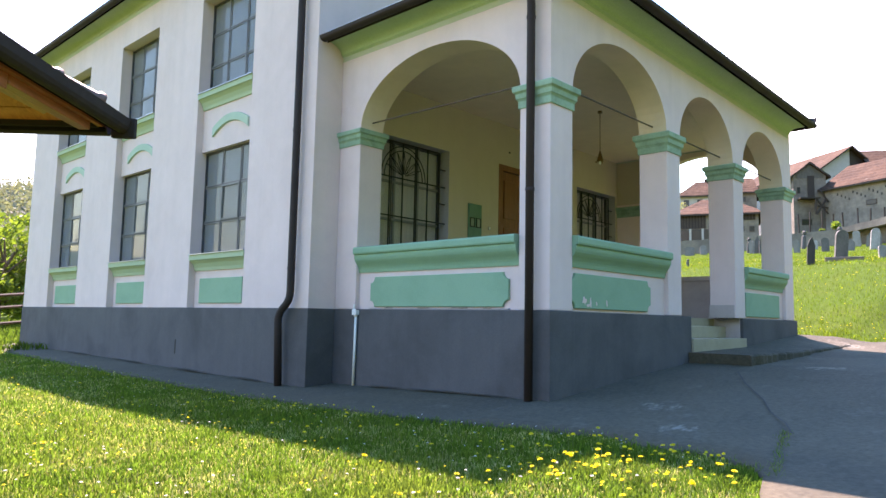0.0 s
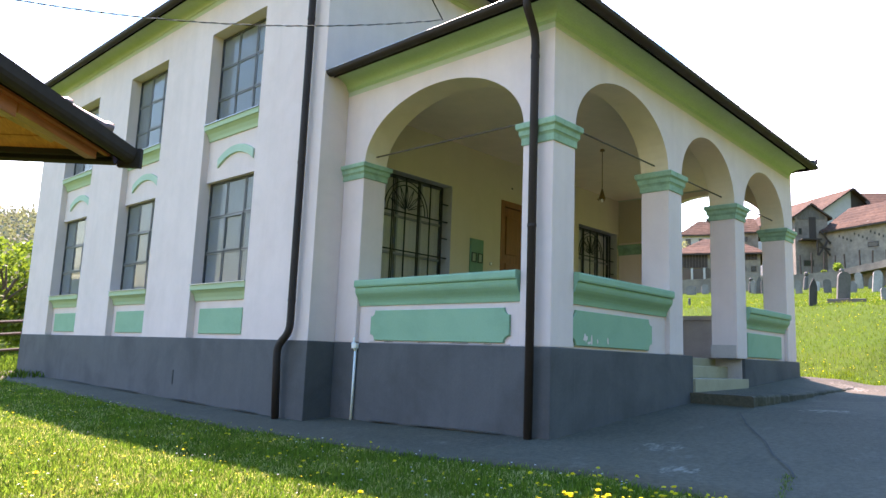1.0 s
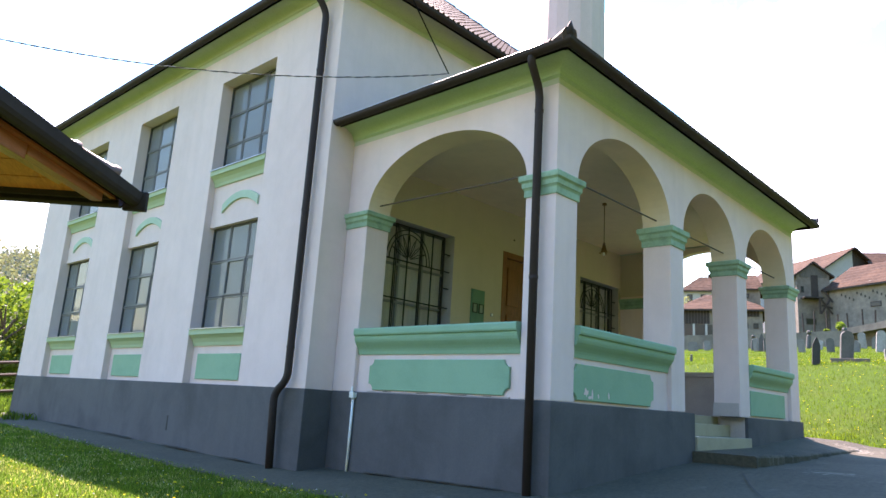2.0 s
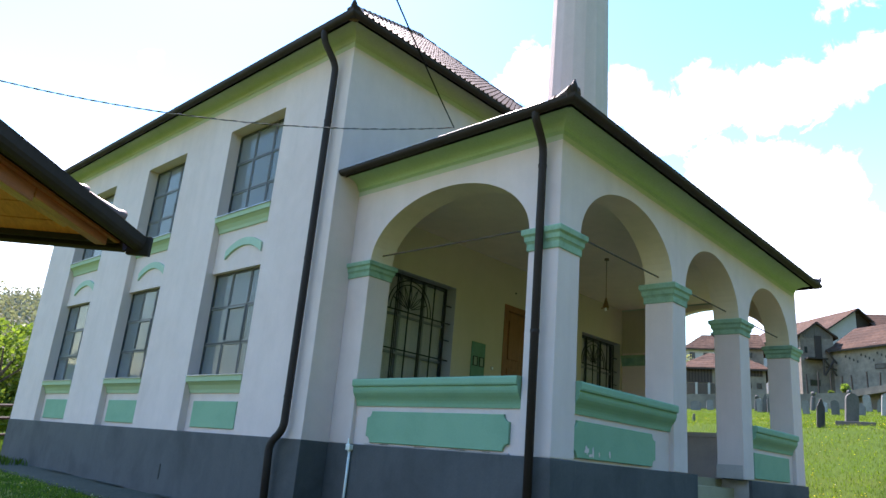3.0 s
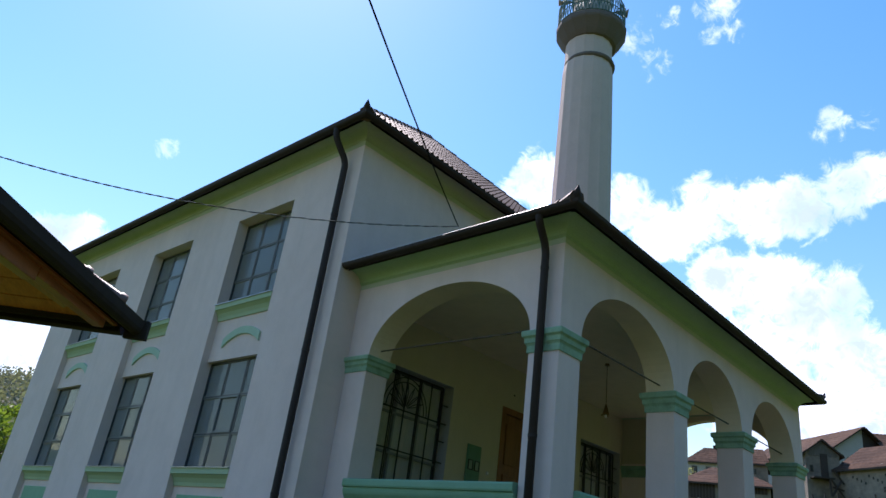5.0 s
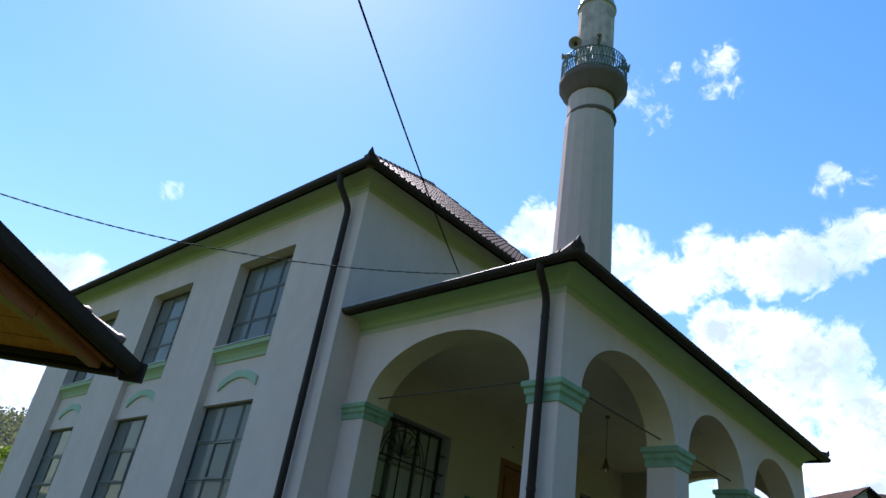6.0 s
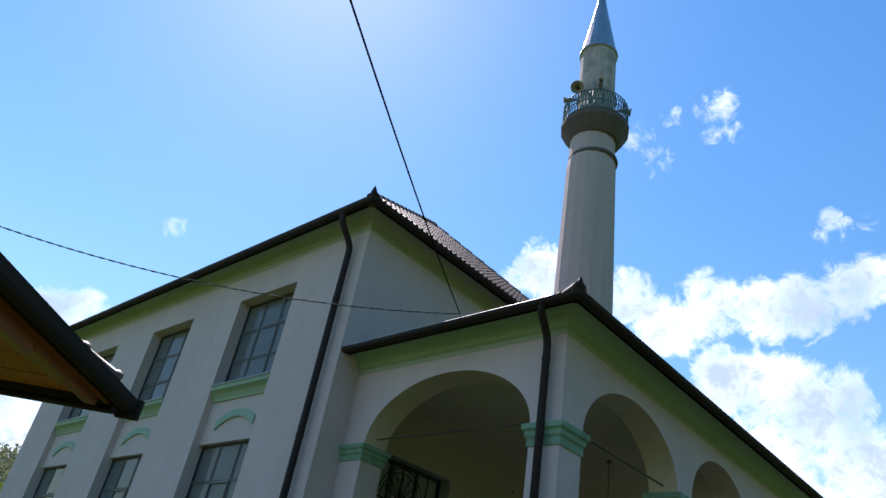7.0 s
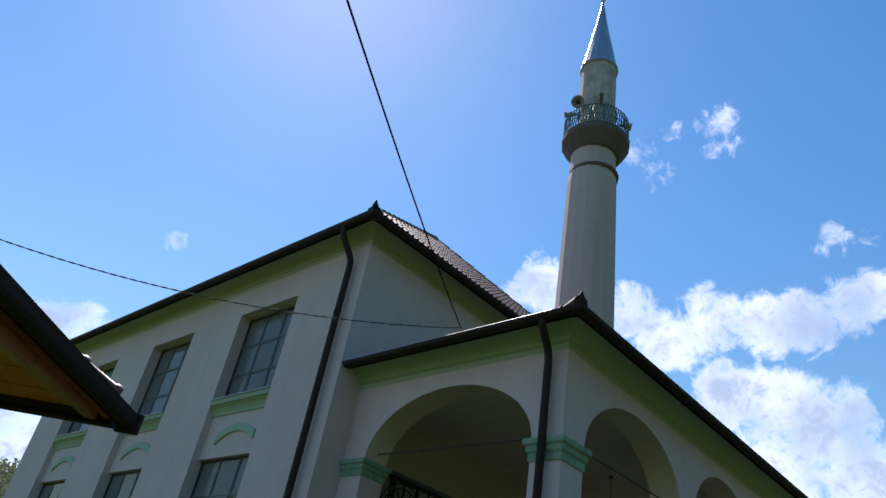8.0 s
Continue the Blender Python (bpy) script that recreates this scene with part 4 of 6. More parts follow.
def make_roofs():
    o = 0.36
    x0, x1, y0, y1, ze = XM - o, XR + o, YF - o, YB + o, 5.70
    A, C = Vector((3.65, 6.47, 8.99)), Vector((3.65, 10.9, 8.99))
    bm = fresh()
    v = [bm.verts.new(p) for p in ((x0, y0, ze), (x1, y0, ze), (x1, y1, ze), (x0, y1, ze), A, C)]
    for f in ((0, 1, 4), (1, 2, 5, 4), (2, 3, 5), (3, 0, 4, 5), (0, 3, 2, 1)):
        bm.faces.new([v[i] for i in f])
    roof = part("roof", bm, HALLTILE, hall, "steep hipped clay tile roof")
    # porch roof: a low hipped lean-to
    bm = fresh()
    q = [bm.verts.new(p) for p in ((-o, YF - 0.003, 3.54), (-o, -o, 3.54), (PX + o - 0.17, -o, 3.415), (PX + o - 0.17, YF - 0.003, 3.415), (1.9, YF - 0.003, 4.35), (PX - 1.9, YF - 0.003, 4.35))]
    for f in ((0, 1, 4), (1, 2, 5, 4), (2, 3, 5), (3, 2, 1, 0), (0, 4, 5, 3)):
        bm.faces.new([q[i] for i in f])
    low = part("porch_roof", bm, HALLTILE, hall, "low clay tile porch roof")
    # flashing where the cable comes in
    bm = fresh()
    sweep(bm, [(0.0, 3.2), (0.0, -0.02)], [(0.390, 3.53), (0.397, 3.53), (0.380, 3.556), (0.34, 3.560), (0.34, 3.554), (0.376, 3.550)])
    part("flashing", bm, BRIGHTTIN, low, "strip of bright metal flashing")
    # hip caps and the upturned ends at the corners
    def hips(base, a, b, step, r, owner):
        a, b = Vector(a), Vector(b)
        d = (b - a)
        n = max(2, int(d.length / step))
        for i in range(n):
            p, e = a + d * (i / n), a + d * ((i + 1.12) / n)
            bm = tube(fresh(), [p, e], r, 8, True, [r * 1.12, r * 0.88])
            part("hip_tile", bm, base, owner)
    hips(HALLTILE, (x0 + 0.05, y0 + 0.05, ze - 0.01), A + Vector((0, 0, -0.02)), 0.36, 0.105, roof)
    hips(HALLTILE, (x1, y0, ze - 0.01), A + Vector((0, 0, -0.02)), 0.36, 0.085, roof)
    hips(HALLTILE, A + Vector((0, 0, 0.0)), C, 0.36, 0.085, roof)
    hips(HALLTILE, (-o, -o, 3.56), (1.9, YF, 4.37), 0.36, 0.075, low)
    hips(HALLTILE, (PX + o - 0.17, -o, 3.43), (PX - 1.9, YF, 4.37), 0.36, 0.075, low)
    for (x, y, z), sx, s, owner in (((x0, y0, ze - 0.03), 1, 0.85, roof), ((-o, -o, 3.51), 1, 0.8, low), ((PX + o - 0.17, -o, 3.405), -1, 0.7, low)):
        d = Vector((-sx, -1, 0)).normalized()
        c = Vector((x, y, z))
        bm = tube(fresh(), [c - d * 0.24 * s + Vector((0, 0, 0.05)), c - d * 0.08 * s + Vector((0, 0, 0.06)), c + d * 0.02 * s + Vector((0, 0, 0.13 * s)), c + d * 0.05 * s + Vector((0, 0, 0.22 * s))], 0.09, 8, True, [0.10 * s, 0.095 * s, 0.05 * s, 0.006])
        part("corner_tile", bm, BROWNMETAL, owner, "upturned dark corner tile", True)
    # tiles of the front slope, course by course
    bm = fresh()
    tw, tl, n = 0.23, 0.25, 12
    top = []
    for i in range(n + 1):
        s = i / n
        # two ribs to a tile
        h = 0.050 * (0.5 - 0.5 * math.cos(4 * math.pi * s)) ** 1.4
        x = (s - 0.5) * tw
        top.append([bm.verts.new(p) for p in ((x, 0.0, h + 0.038), (x, tl * 1.1, h + 0.004), (x, 0.0, h + 0.038), (x, 0.0, h + 0.002))])
    for a, b in zip(top, top[1:]):
        bm.faces.new((a[0], b[0], b[1], a[1]))
        bm.faces.new((a[3], b[3], b[2], a[2]))
    proto = part("tile", bm, HALLTILE, roof, smooth=True)
    up = (A - Vector((A.x, y0, ze)))
    length = up.length
    up.normalize()
    right = Vector((1, 0, 0))
    nrm = right.cross(up)
    count, base_mesh = 0, []
    rows = int(length / tl)
    for r in range(rows + 1):
        s = r * tl / length
        a, b = x0 + (A.x - x0) * s + 0.06, x1 + (A.x - x1) * s - 0.06
        m = int((b - a) / tw)
        for k in range(m):
            x = a + tw * (k + 0.5) + ((b - a) - m * tw) / 2
            base = Vector((x, y0, ze)) + up * (r * tl + 0.02)
            mat = Matrix((right, up, nrm)).transposed().to_4x4()
            mat.translation = base + nrm * (random.uniform(-0.003, 0.004) - 0.028)
            mat = mat @ Matrix.Rotation(random.uniform(-0.02, 0.02), 4, "Z")
            count += 1
            if count > 300:
                base_mesh.append(mat)
                continue
            if count == 1:
                ob = proto
            else:
                ob = new("tile", proto.data)
                ob.parent = roof
            ob.matrix_basis = mat
    # the courses near the peak, joined
    bm = fresh()
    shape = [v.co.copy() for v in proto.data.vertices]
    faces = [tuple(p.vertices) for p in proto.data.polygons]
    for mat in base_mesh:
        verts = [bm.verts.new(mat @ co) for co in shape]
        for f in faces:
            bm.faces.new([verts[i] for i in f]).smooth = True
    tagged(part("upper_tiles", bm, HALLTILE, roof), kind="stuff")


make_roofs()


# ---- porch fittings ----
def make_grille_window(x0, x1):
    z0, z1 = 0.72, 2.48
    bm = fresh()
    y = YF + 0.19
    ring_frame(bm, "front", y, y + 0.06, x0, x1, z0, z1, 0.045)
    win = part("porch_window", bm, FRAMEPAINT, hall, "grey window behind an iron grille")
    for k in (1, 2):
        xx = x0 + (x1 - x0) * k / 3
        part("mullion", box(fresh(), xx - 0.016, xx + 0.016, y + 0.002, y + 0.058, z0 + 0.045, z1 - 0.045), BEAD, win)
    for zz in (z0 + 0.6, z0 + 1.15):
        part("transom", box(fresh(), x0 + 0.045, x1 - 0.045, y + 0.004, y + 0.056, zz - 0.016, zz + 0.016), BEAD, win)
    for a, b in ((x0, (x0 + x1) / 2), ((x0 + x1) / 2, x1)):
        for c, d in ((z0, z0 + 1.15), (z0 + 1.15, z1)):
            bm = fresh()
            box(bm, a + 0.03, b - 0.03, y + 0.026, y + 0.03, c + 0.03, d - 0.03)
            pane = part("pane", bm, GLASS, win)
            pane.visible_shadow = False
    bm = fresh()
    n = 60
    top = [bm.verts.new((x0 + (x1 - x0) * i / n, y + 0.044 + 0.004 * math.sin(i * 1.3), z1)) for i in range(n + 1)]
    low = [bm.verts.new(v.co - Vector((0, 0, z1 - z0))) for v in top]
    for i in range(n):
        bm.faces.new((top[i], top[i + 1], low[i + 1], low[i]))
    part("curtain", bm, DIMCURTAIN, win, "dim net curtain", True)
    # plastered reveals of the opening
    part("reveal", box(fresh(), x1 - 0.006, x1 + 0.004, YF + 0.004, y, z0, z1), REVEAL, win, "grey plastered reveal")
    part("reveal", box(fresh(), x0 - 0.004, x0 + 0.006, YF + 0.004, y, z0, z1), REVEAL, win)
    part("reveal", box(fresh(), x0 + 0.006, x1 - 0.006, YF + 0.004, y, z1 - 0.006, z1 + 0.004), REVEAL, win)
    # wrought iron: frame, bars, and a fan of rays under a round hoop
    gy = YF + 0.08
    gx0, gx1, gz0, gz1 = x0 + 0.012, x1 - 0.15, z0 + 0.03, z1 - 0.05
    wide = gx1 - gx0
    zmid, zlow = gz1 - 0.52, gz0 + 0.60
    bm = fresh()
    for x in (gx0, gx1):
        box(bm, x - 0.009, x + 0.009, gy - 0.009, gy + 0.009, gz0, gz1)
    for z in (gz0, zlow, zmid, gz1):
        box(bm, gx0, gx1, gy - 0.007, gy + 0.007, z - 0.009, z + 0.009)
    grille = part("window_grille", bm, STEEL, hall, "black wrought-iron window grille with a sunburst fan")
    for i in range(1, 5):
        x = gx0 + wide * i / 5
        part("bar", box(fresh(), x - 0.008, x + 0.008, gy - 0.014, gy, gz0, gz1), STEEL, grille)
        if i in (1, 3):
            part("bar", box(fresh(), x + 0.030, x + 0.040, gy - 0.010, gy + 0.002, gz0, gz1), STEEL, grille)
    c, hub = gx0 + 0.41 * wide, zmid + 0.03
    for r in (0.44, 0.38):
        bm = tube(fresh(), [(c + r * math.cos(a), gy - 0.018, zmid + r * 1.06 * math.sin(a)) for a in [math.pi * i / 20 for i in range(21)]], 0.008, 6)
        part("hoop", bm, STEEL, grille)
    for i in range(1, 8):
        a = math.pi * i / 8
        for turn in (-0.09, 0.09):
            bm = tube(fresh(), [(c + 0.04 * math.cos(a), gy - 0.018, hub + 0.04 * math.sin(a)), (c + 0.21 * math.cos(a + turn), gy - 0.018, hub + 0.22 * math.sin(a + turn)), (c + 0.36 * math.cos(a), gy - 0.018, hub + 0.36 * math.sin(a))], 0.006, 5)
            part("ray", bm, STEEL, grille)
    for z in (zlow, zmid, gz1 - 0.25, zlow + 0.3, gz0 + 0.25):
        part("anchor", box(fresh(), gx1, x1 + 0.002, gy - 0.007, gy + 0.007, z - 0.009, z + 0.009), STEEL, grille)


make_grille_window(0.69, 2.13)
make_grille_window(5.71, 7.15)


def make_door():
    x0, x1, z1 = 3.34, 4.5, 2.5
    bm = fresh()
    y = YF - 0.01
    box(bm, x0, x0 + 0.10, y, y + 0.14, 0.0, z1, 0.006)
    box(bm, x1 - 0.10, x1, y, y + 0.14, 0.0, z1, 0.006)
    box(bm, x0 + 0.10, x1 - 0.10, y, y + 0.14, z1 - 0.10, z1, 0.006)
    door = part("door", bm, DOORWOOD, hall, "varnished brown wooden double door")
    for a, b in ((x0 + 0.10, (x0 + x1) / 2 - 0.003), ((x0 + x1) / 2 + 0.003, x1 - 0.10)):
        bm = fresh()
        box(bm, a, b, y + 0.05, y + 0.09, 0.01, z1 - 0.105, 0.004)
        for c, d in ((0.15, 0.75), (0.9, 1.45), (1.6, 2.25)):
            box(bm, a + 0.08, b - 0.08, y + 0.032, y + 0.052, c, d, 0.012)
        part("leaf", bm, DOORWOOD, door)
    bm = tube(fresh(), [(3.86, y + 0.045, 1.05), (3.86, y - 0.01, 1.05), (3.76, y - 0.012, 1.05)], 0.009, 8)
    part("handle", bm, TINSILL, door, "metal door handle")


make_door()


def make_board():
    at = thing("notice_board", "green notice board with two small framed notices on the cream wall", "notice board", (2.73, YF - 0.001, 1.46))
    bm = box(fresh(), -0.16, 0.16, -0.022, 0.0, -0.275, 0.275, 0.006)
    part("board", bm, BOARDGREEN, at)
    part("upper_plate", box(fresh(), -0.145, 0.145, -0.030, -0.022, 0.075, 0.262, 0.004), BOARDGREEN, at)
    for x in (-0.075, 0.075):
        bm = fresh()
        for a, b, c, d in ((-0.055, -0.043, -0.1, 0.05), (0.043, 0.055, -0.1, 0.05), (-0.043, 0.043, -0.1, -0.088), (-0.043, 0.043, 0.038, 0.05)):
            box(bm, x + a, x + b, -0.034, -0.022, c, d)
        fr = part("notice_frame", bm, STEEL, at, "thin black frame")
        bm = box(fresh(), x - 0.043, x + 0.043, -0.026, -0.022, -0.088, 0.038)
        part("paper", bm, PAPER, fr)
    sw = thing("light_switch", "small white light switch on the cream wall", "switch", (3.10, YF - 0.001, 1.385))
    part("plate", box(fresh(), -0.028, 0.028, -0.012, 0.0, -0.028, 0.028, 0.004), REVEAL, sw)
    part("rocker", box(fresh(), -0.014, 0.014, -0.017, -0.012, -0.018, 0.018, 0.002), WHITEPLASTIC, sw)


make_board()


def make_lamp():
    lamp = thing("pendant_lamp", "small brass pendant lamp on a thin rod under the porch ceiling", "lamp", (3.80, 1.70, 3.19))
    brass = material("tarnished_brass", (0.22, 0.13, 0.05), 0.4, 0.8, grain=0.1, stain=0.2, bump=0.05)
    part("rose", lathe(fresh(), [(0.04, -0.03), (0.035, -0.01), (0.035, 0.0)], 16), brass, lamp)
    part("rod", tube(fresh(), [(0, 0, -0.03), (0, 0, -0.65)], 0.006, 8), brass, lamp)
    part("shade", lathe(fresh(), [(0.055, -0.80), (0.048, -0.775), (0.03, -0.71), (0.012, -0.64)], 18), brass, lamp, "conical brass shade", True)
    for a in (0, 120, 240):
        c, s = math.cos(radians(a)), math.sin(radians(a))
        bm = tube(fresh(), [(0.04 * c, 0.04 * s, -0.79), (0.06 * c, 0.06 * s, -0.82), (0.07 * c, 0.07 * s, -0.80)], 0.008, 8)
        part("arm", bm, brass, lamp)
    part("bulb", lathe(fresh(), [(0.006, -0.85), (0.018, -0.84), (0.02, -0.82), (0.012, -0.79)], 14), WHITEPLASTIC, lamp, "unlit bulb", True)


make_lamp()
bell = thing("wall_bell", "small dark bell fitting on the cream wall", "bell", (3.62, YF - 0.001, 2.74))
part("dome", lathe(fresh(), [(0.016, -0.014), (0.018, 0.0), (0.008, 0.014)], 12), STEEL, bell)


def make_hose_pipe():
    p = thing("drain_pipe", "thin white plastic drain pipe down the grey plinth", "pipe", (-0.04, 2.86, 0))
    part("tube", tube(fresh(), [(0, 0, -0.06), (0, 0.015, -0.945)], 0.016, 10), WHITEPLASTIC, p, smooth=True)
    part("elbow", tube(fresh(), [(0.03, 0.06, -0.02), (0.0, 0.045, -0.02), (0.0, 0.005, -0.03), (0, 0, -0.09)], 0.026, 10), WHITEPLASTIC, p, smooth=True)
    part("junction_box", box(fresh(), -0.028, 0.028, -0.03, 0.05, -0.075, -0.012, 0.006), WHITEPLASTIC, p, "square white pipe junction")
    part("clip", tube(fresh(), [(0.03, 0.07, 0.06), (0.02, 0.065, -0.02)], 0.012, 8), WHITEPLASTIC, p)


make_hose_pipe()


# ---- minaret ----
def make_minaret():
    cx, cy = 8.49, 5.406
    D = math.hypot(cx + 5.748, cy + 3.996)
    eye = -0.123
    def zz(tan):
        return eye + D * tan
    mn = thing("minaret", "tall pale minaret with railed balcony and lead cone roof", "minaret", (cx, cy, 0))
    r0, r1 = D * math.radians(4.95) / 2, D * math.radians(4.70) / 2
    zb0, zb1 = zz(0.866), zz(0.901)
    lx, ly = -0.008, 0.012
    bm = lathe(fresh(), [(r0 * 1.13, -0.6), (r0 * 1.11, 4.0), (r0 * 1.075, zz(0.55)), (r1 * 1.05, zz(0.80)), (r1 * 1.0, zz(0.822)), (r1 * 0.985, zb0 + 0.1)], 16, (-0.022, 0.034))
    part("shaft", bm, STONE, mn, "pale rendered sixteen-sided shaft")
    z = zz(0.822)
    part("ring", lathe(fresh(), [(r1 * 0.98, z - 0.07), (r1 + 0.03, z - 0.06), (r1 + 0.045, z), (r1 + 0.03, z + 0.05), (r1 * 0.98, z + 0.06)], 32), DARKSTONE, mn, "dark grey ring moulding", True)
    rb = D * math.radians(7.05) / 2
    part("balcony", lathe(fresh(), [(r1 * 0.9, zb0 - 0.05), (r1 + 0.05, zb0 - 0.02), (r1 + 0.14, zb0 + 0.10), (rb - 0.12, zb0 + 0.25), (rb - 0.02, zb0 + 0.40), (rb, zb0 + 0.46), (rb, zb1 - 0.02), (rb - 0.03, zb1)], 16), DARKSTONE, mn, "dark coved balcony")
    # railing: posts, rails and lattice bars
    rr, h = rb - 0.05, 0.76
    green = material("green_railing_paint", (0.10, 0.16, 0.12), 0.5, 0.3, grain=0.1, stain=0.2, bump=0.05)
    bm = fresh()
    for zc in (zb1 + 0.05, zb1 + h * 0.5, zb1 + h):
        tube(bm, [(rr * math.cos(a), rr * math.sin(a), zc) for a in [2 * math.pi * i / 32 for i in range(33)]], 0.016, 6)
    rail = part("railing", bm, green, mn, "green iron lattice railing")
    n = 16
    for i in range(n):
        a = 2 * math.pi * i / n
        bm = tube(fresh(), [(rr * math.cos(a), rr * math.sin(a), zb1), (rr * math.cos(a), rr * math.sin(a), zb1 + h + 0.03)], 0.018, 6)
        part("post", bm, green, rail)
        bm = fresh()
        for s in range(4):
            for za, zb in ((0.05, h), (h, 0.05)):
                a0, a1 = a + 2 * math.pi / n * s / 4, a + 2 * math.pi / n * (s + 1) / 4
                tube(bm, [(rr * math.cos(a0), rr * math.sin(a0), zb1 + (za if s % 2 == 0 else zb)), (rr * math.cos(a1), rr * math.sin(a1), zb1 + (zb if s % 2 == 0 else za))], 0.013, 5)
        part("lattice", bm, green, rail)
    rd = D * math.radians(3.92) / 2
    zc = zz(1.091)
    part("drum", lathe(fresh(), [(rd * 1.02, zb1 - 0.1), (rd, zb1 + 0.3), (rd, zc)], 16, (lx, ly)), DRUMSTONE, mn, "weathered pale upper drum")
    rc = D * math.radians(4.25) / 2
    part("cone_eave", lathe(fresh(), [(rd * 0.98, zc - 0.08), (rc, zc - 0.03), (rc, zc + 0.05), (rc * 0.97, zc + 0.09)], 24, (lx, ly)), LEAD, mn)
    zt = zz(1.305)
    part("cone_roof", lathe(fresh(), [(rc * 0.95, zc + 0.06), (rc * 0.62, zc + (zt - zc) * 0.34), (rc * 0.30, zc + (zt - zc) * 0.68), (0.03, zt)], 16, (lx, ly)), LEAD, mn, "grey lead-covered cone roof")
    part("finial", lathe(fresh(), [(0.03, zt - 0.02), (0.09, zt + 0.12), (0.03, zt + 0.25), (0.06, zt + 0.36), (0.015, zt + 0.46), (0.01, zt + 0.9)], 12, (lx, ly)), LEAD, mn)
    # horn loudspeakers
    for ang, dz, size, out, face in ((156, 1.36, 0.21, 0.10, 205), (146, 1.0, 0.11, 0.12, 128), (222, 1.22, 0.085, 0.05, 215), (306, 0.86, 0.14, rr - rd - 0.28, 306)):
        sp = thing("horn_loudspeaker", "grey horn loudspeaker fixed above the balcony rail", "loudspeaker", (cx + (rd + out) * math.cos(radians(ang)), cy + (rd + out) * math.sin(radians(ang)), zb1 + dz), group="minaret loudspeakers", turn=face)
        sp.matrix_basis = sp.matrix_basis @ Matrix.Rotation(radians(32 if size > 0.2 else 8), 4, "Y")
        bm = fresh()
        prof = [(0.05, 0.0), (0.06, 0.10), (0.09, 0.18), (size * 0.55, 0.28), (size, 0.36), (size * 0.98, 0.37), (size * 0.5, 0.28), (0.05, 0.2)]
        rings = [[bm.verts.new((z2, r * math.cos(2 * math.pi * k / 18), r * math.sin(2 * math.pi * k / 18))) for k in range(18)] for r, z2 in prof]
        for p, q in zip(rings, rings[1:]):
            for k in range(18):
                bm.faces.new((p[k], p[(k + 1) % 18], q[(k + 1) % 18], q[k]))
        bm.faces.new(rings[0])
        part("horn", bm, HORN, sp, smooth=True)
        part("bracket", tube(fresh(), [(0.02, 0, 0), (-out, 0, -0.05)], 0.025, 8), STEEL, sp)


make_minaret()


# ---- cables ----
def cable(name, label, a, b, sag, radius, twist=0):
    a, b = Vector(a), Vector(b)
    n = 420 if twist else 60
    pts = [a.lerp(b, i / n) - Vector((0, 0, sag * 4 * (i / n) * (1 - i / n))) for i in range(n + 1)]
    bm = fresh()
    if twist:
        for ph in (0, math.pi):
            had = len(bm.faces)
            tube(bm, [p + Vector((0, 0.7 * math.cos(i * 0.7 + ph), math.sin(i * 0.7 + ph))) * radius for i, p in enumerate(pts)], radius, 5)
            bm.faces.ensure_lookup_table()
            for f in bm.faces[had:]:
                f.material_index = 1 if ph else 0
    else:
        tube(bm, pts, radius, 8)
    return tagged(part(name, bm, (CABLE, PALECABLE) if twist else CABLE), label, "cable")


Q = Vector((-0.365, 1.273, 3.613))
near = Vector((-4.488, -1.558, 3.178))
cable("overhead_cable", "thick black overhead cable fixed to the porch eaves", Q, Q + (near - Q) * 2.6, 0.279, 0.0068)
far = Vector((-4.601, 3.978, 4.048))
cable("twisted_cable", "thin twisted cable fixed to the porch eaves", Q, Q + (far - Q) * 2.0, 0.863, 0.0046, 1)


# ---- wear on the walls, and dark strips on the pavement ----
def ragged(name, label, face, at, cu, cz, ru, rz, mat, parent, seed, n=14):
    """A thin flake with a ragged outline."""
    rng = random.Random(seed)
    bm = fresh()
    def p(u, z, d):
        return (at - d, u, z) if face == "side" else ((u, at - d, z) if face == "front" else (u, z, at + d))
    lo, hi = [], []
    for i in range(n):
        a = 2 * math.pi * i / n
        r = rng.uniform(0.45, 1.0)
        u, z = cu + ru * r * math.cos(a), cz + rz * r * math.sin(a)
        base = ground_z(u, z) if face == "flat" else 0.0
        lo.append(bm.verts.new(Vector(p(u, z, 0.0)) + Vector((0, 0, base))))
        hi.append(bm.verts.new(Vector(p(u, z, 0.002)) + Vector((0, 0, base))))
    bm.faces.new(hi)
    for i in range(n):
        bm.faces.new((lo[i], lo[(i + 1) % n], hi[(i + 1) % n], hi[i]))
    return part(name, bm, mat, parent, label)


for k, (u, z, a, b) in enumerate(((0.68, 0.115, 0.055, 0.05), (0.80, 0.10, 0.022, 0.06), (0.92, 0.085, 0.018, 0.035), (1.13, 0.10, 0.022, 0.045), (0.75, 0.07, 0.06, 0.02))):
    ragged("paint_chip", "white patch of flaked paint", "front", 0.06 - 0.028, u, z, a, b, WHITE, hall, 40 + k)
for k, (u, z, a, b) in enumerate(((2.35, 0.014, 0.10, 0.014), (1.75, 0.012, 0.14, 0.012), (1.2, 0.014, 0.2, 0.012), (0.8, 0.012, 0.1, 0.012))):
    ragged("paint_chip", "crumbled paint edge", "side", 0.030, u, z + 0.004, a, b * 0.7, HOUSEWALL, hall, 60 + k)
part("ledge", box(fresh(), 0.030, 0.062, 0.53, 2.70, 0.001, 0.017, 0.004), DIRTY, hall, "narrow dirty ledge over the plinth")

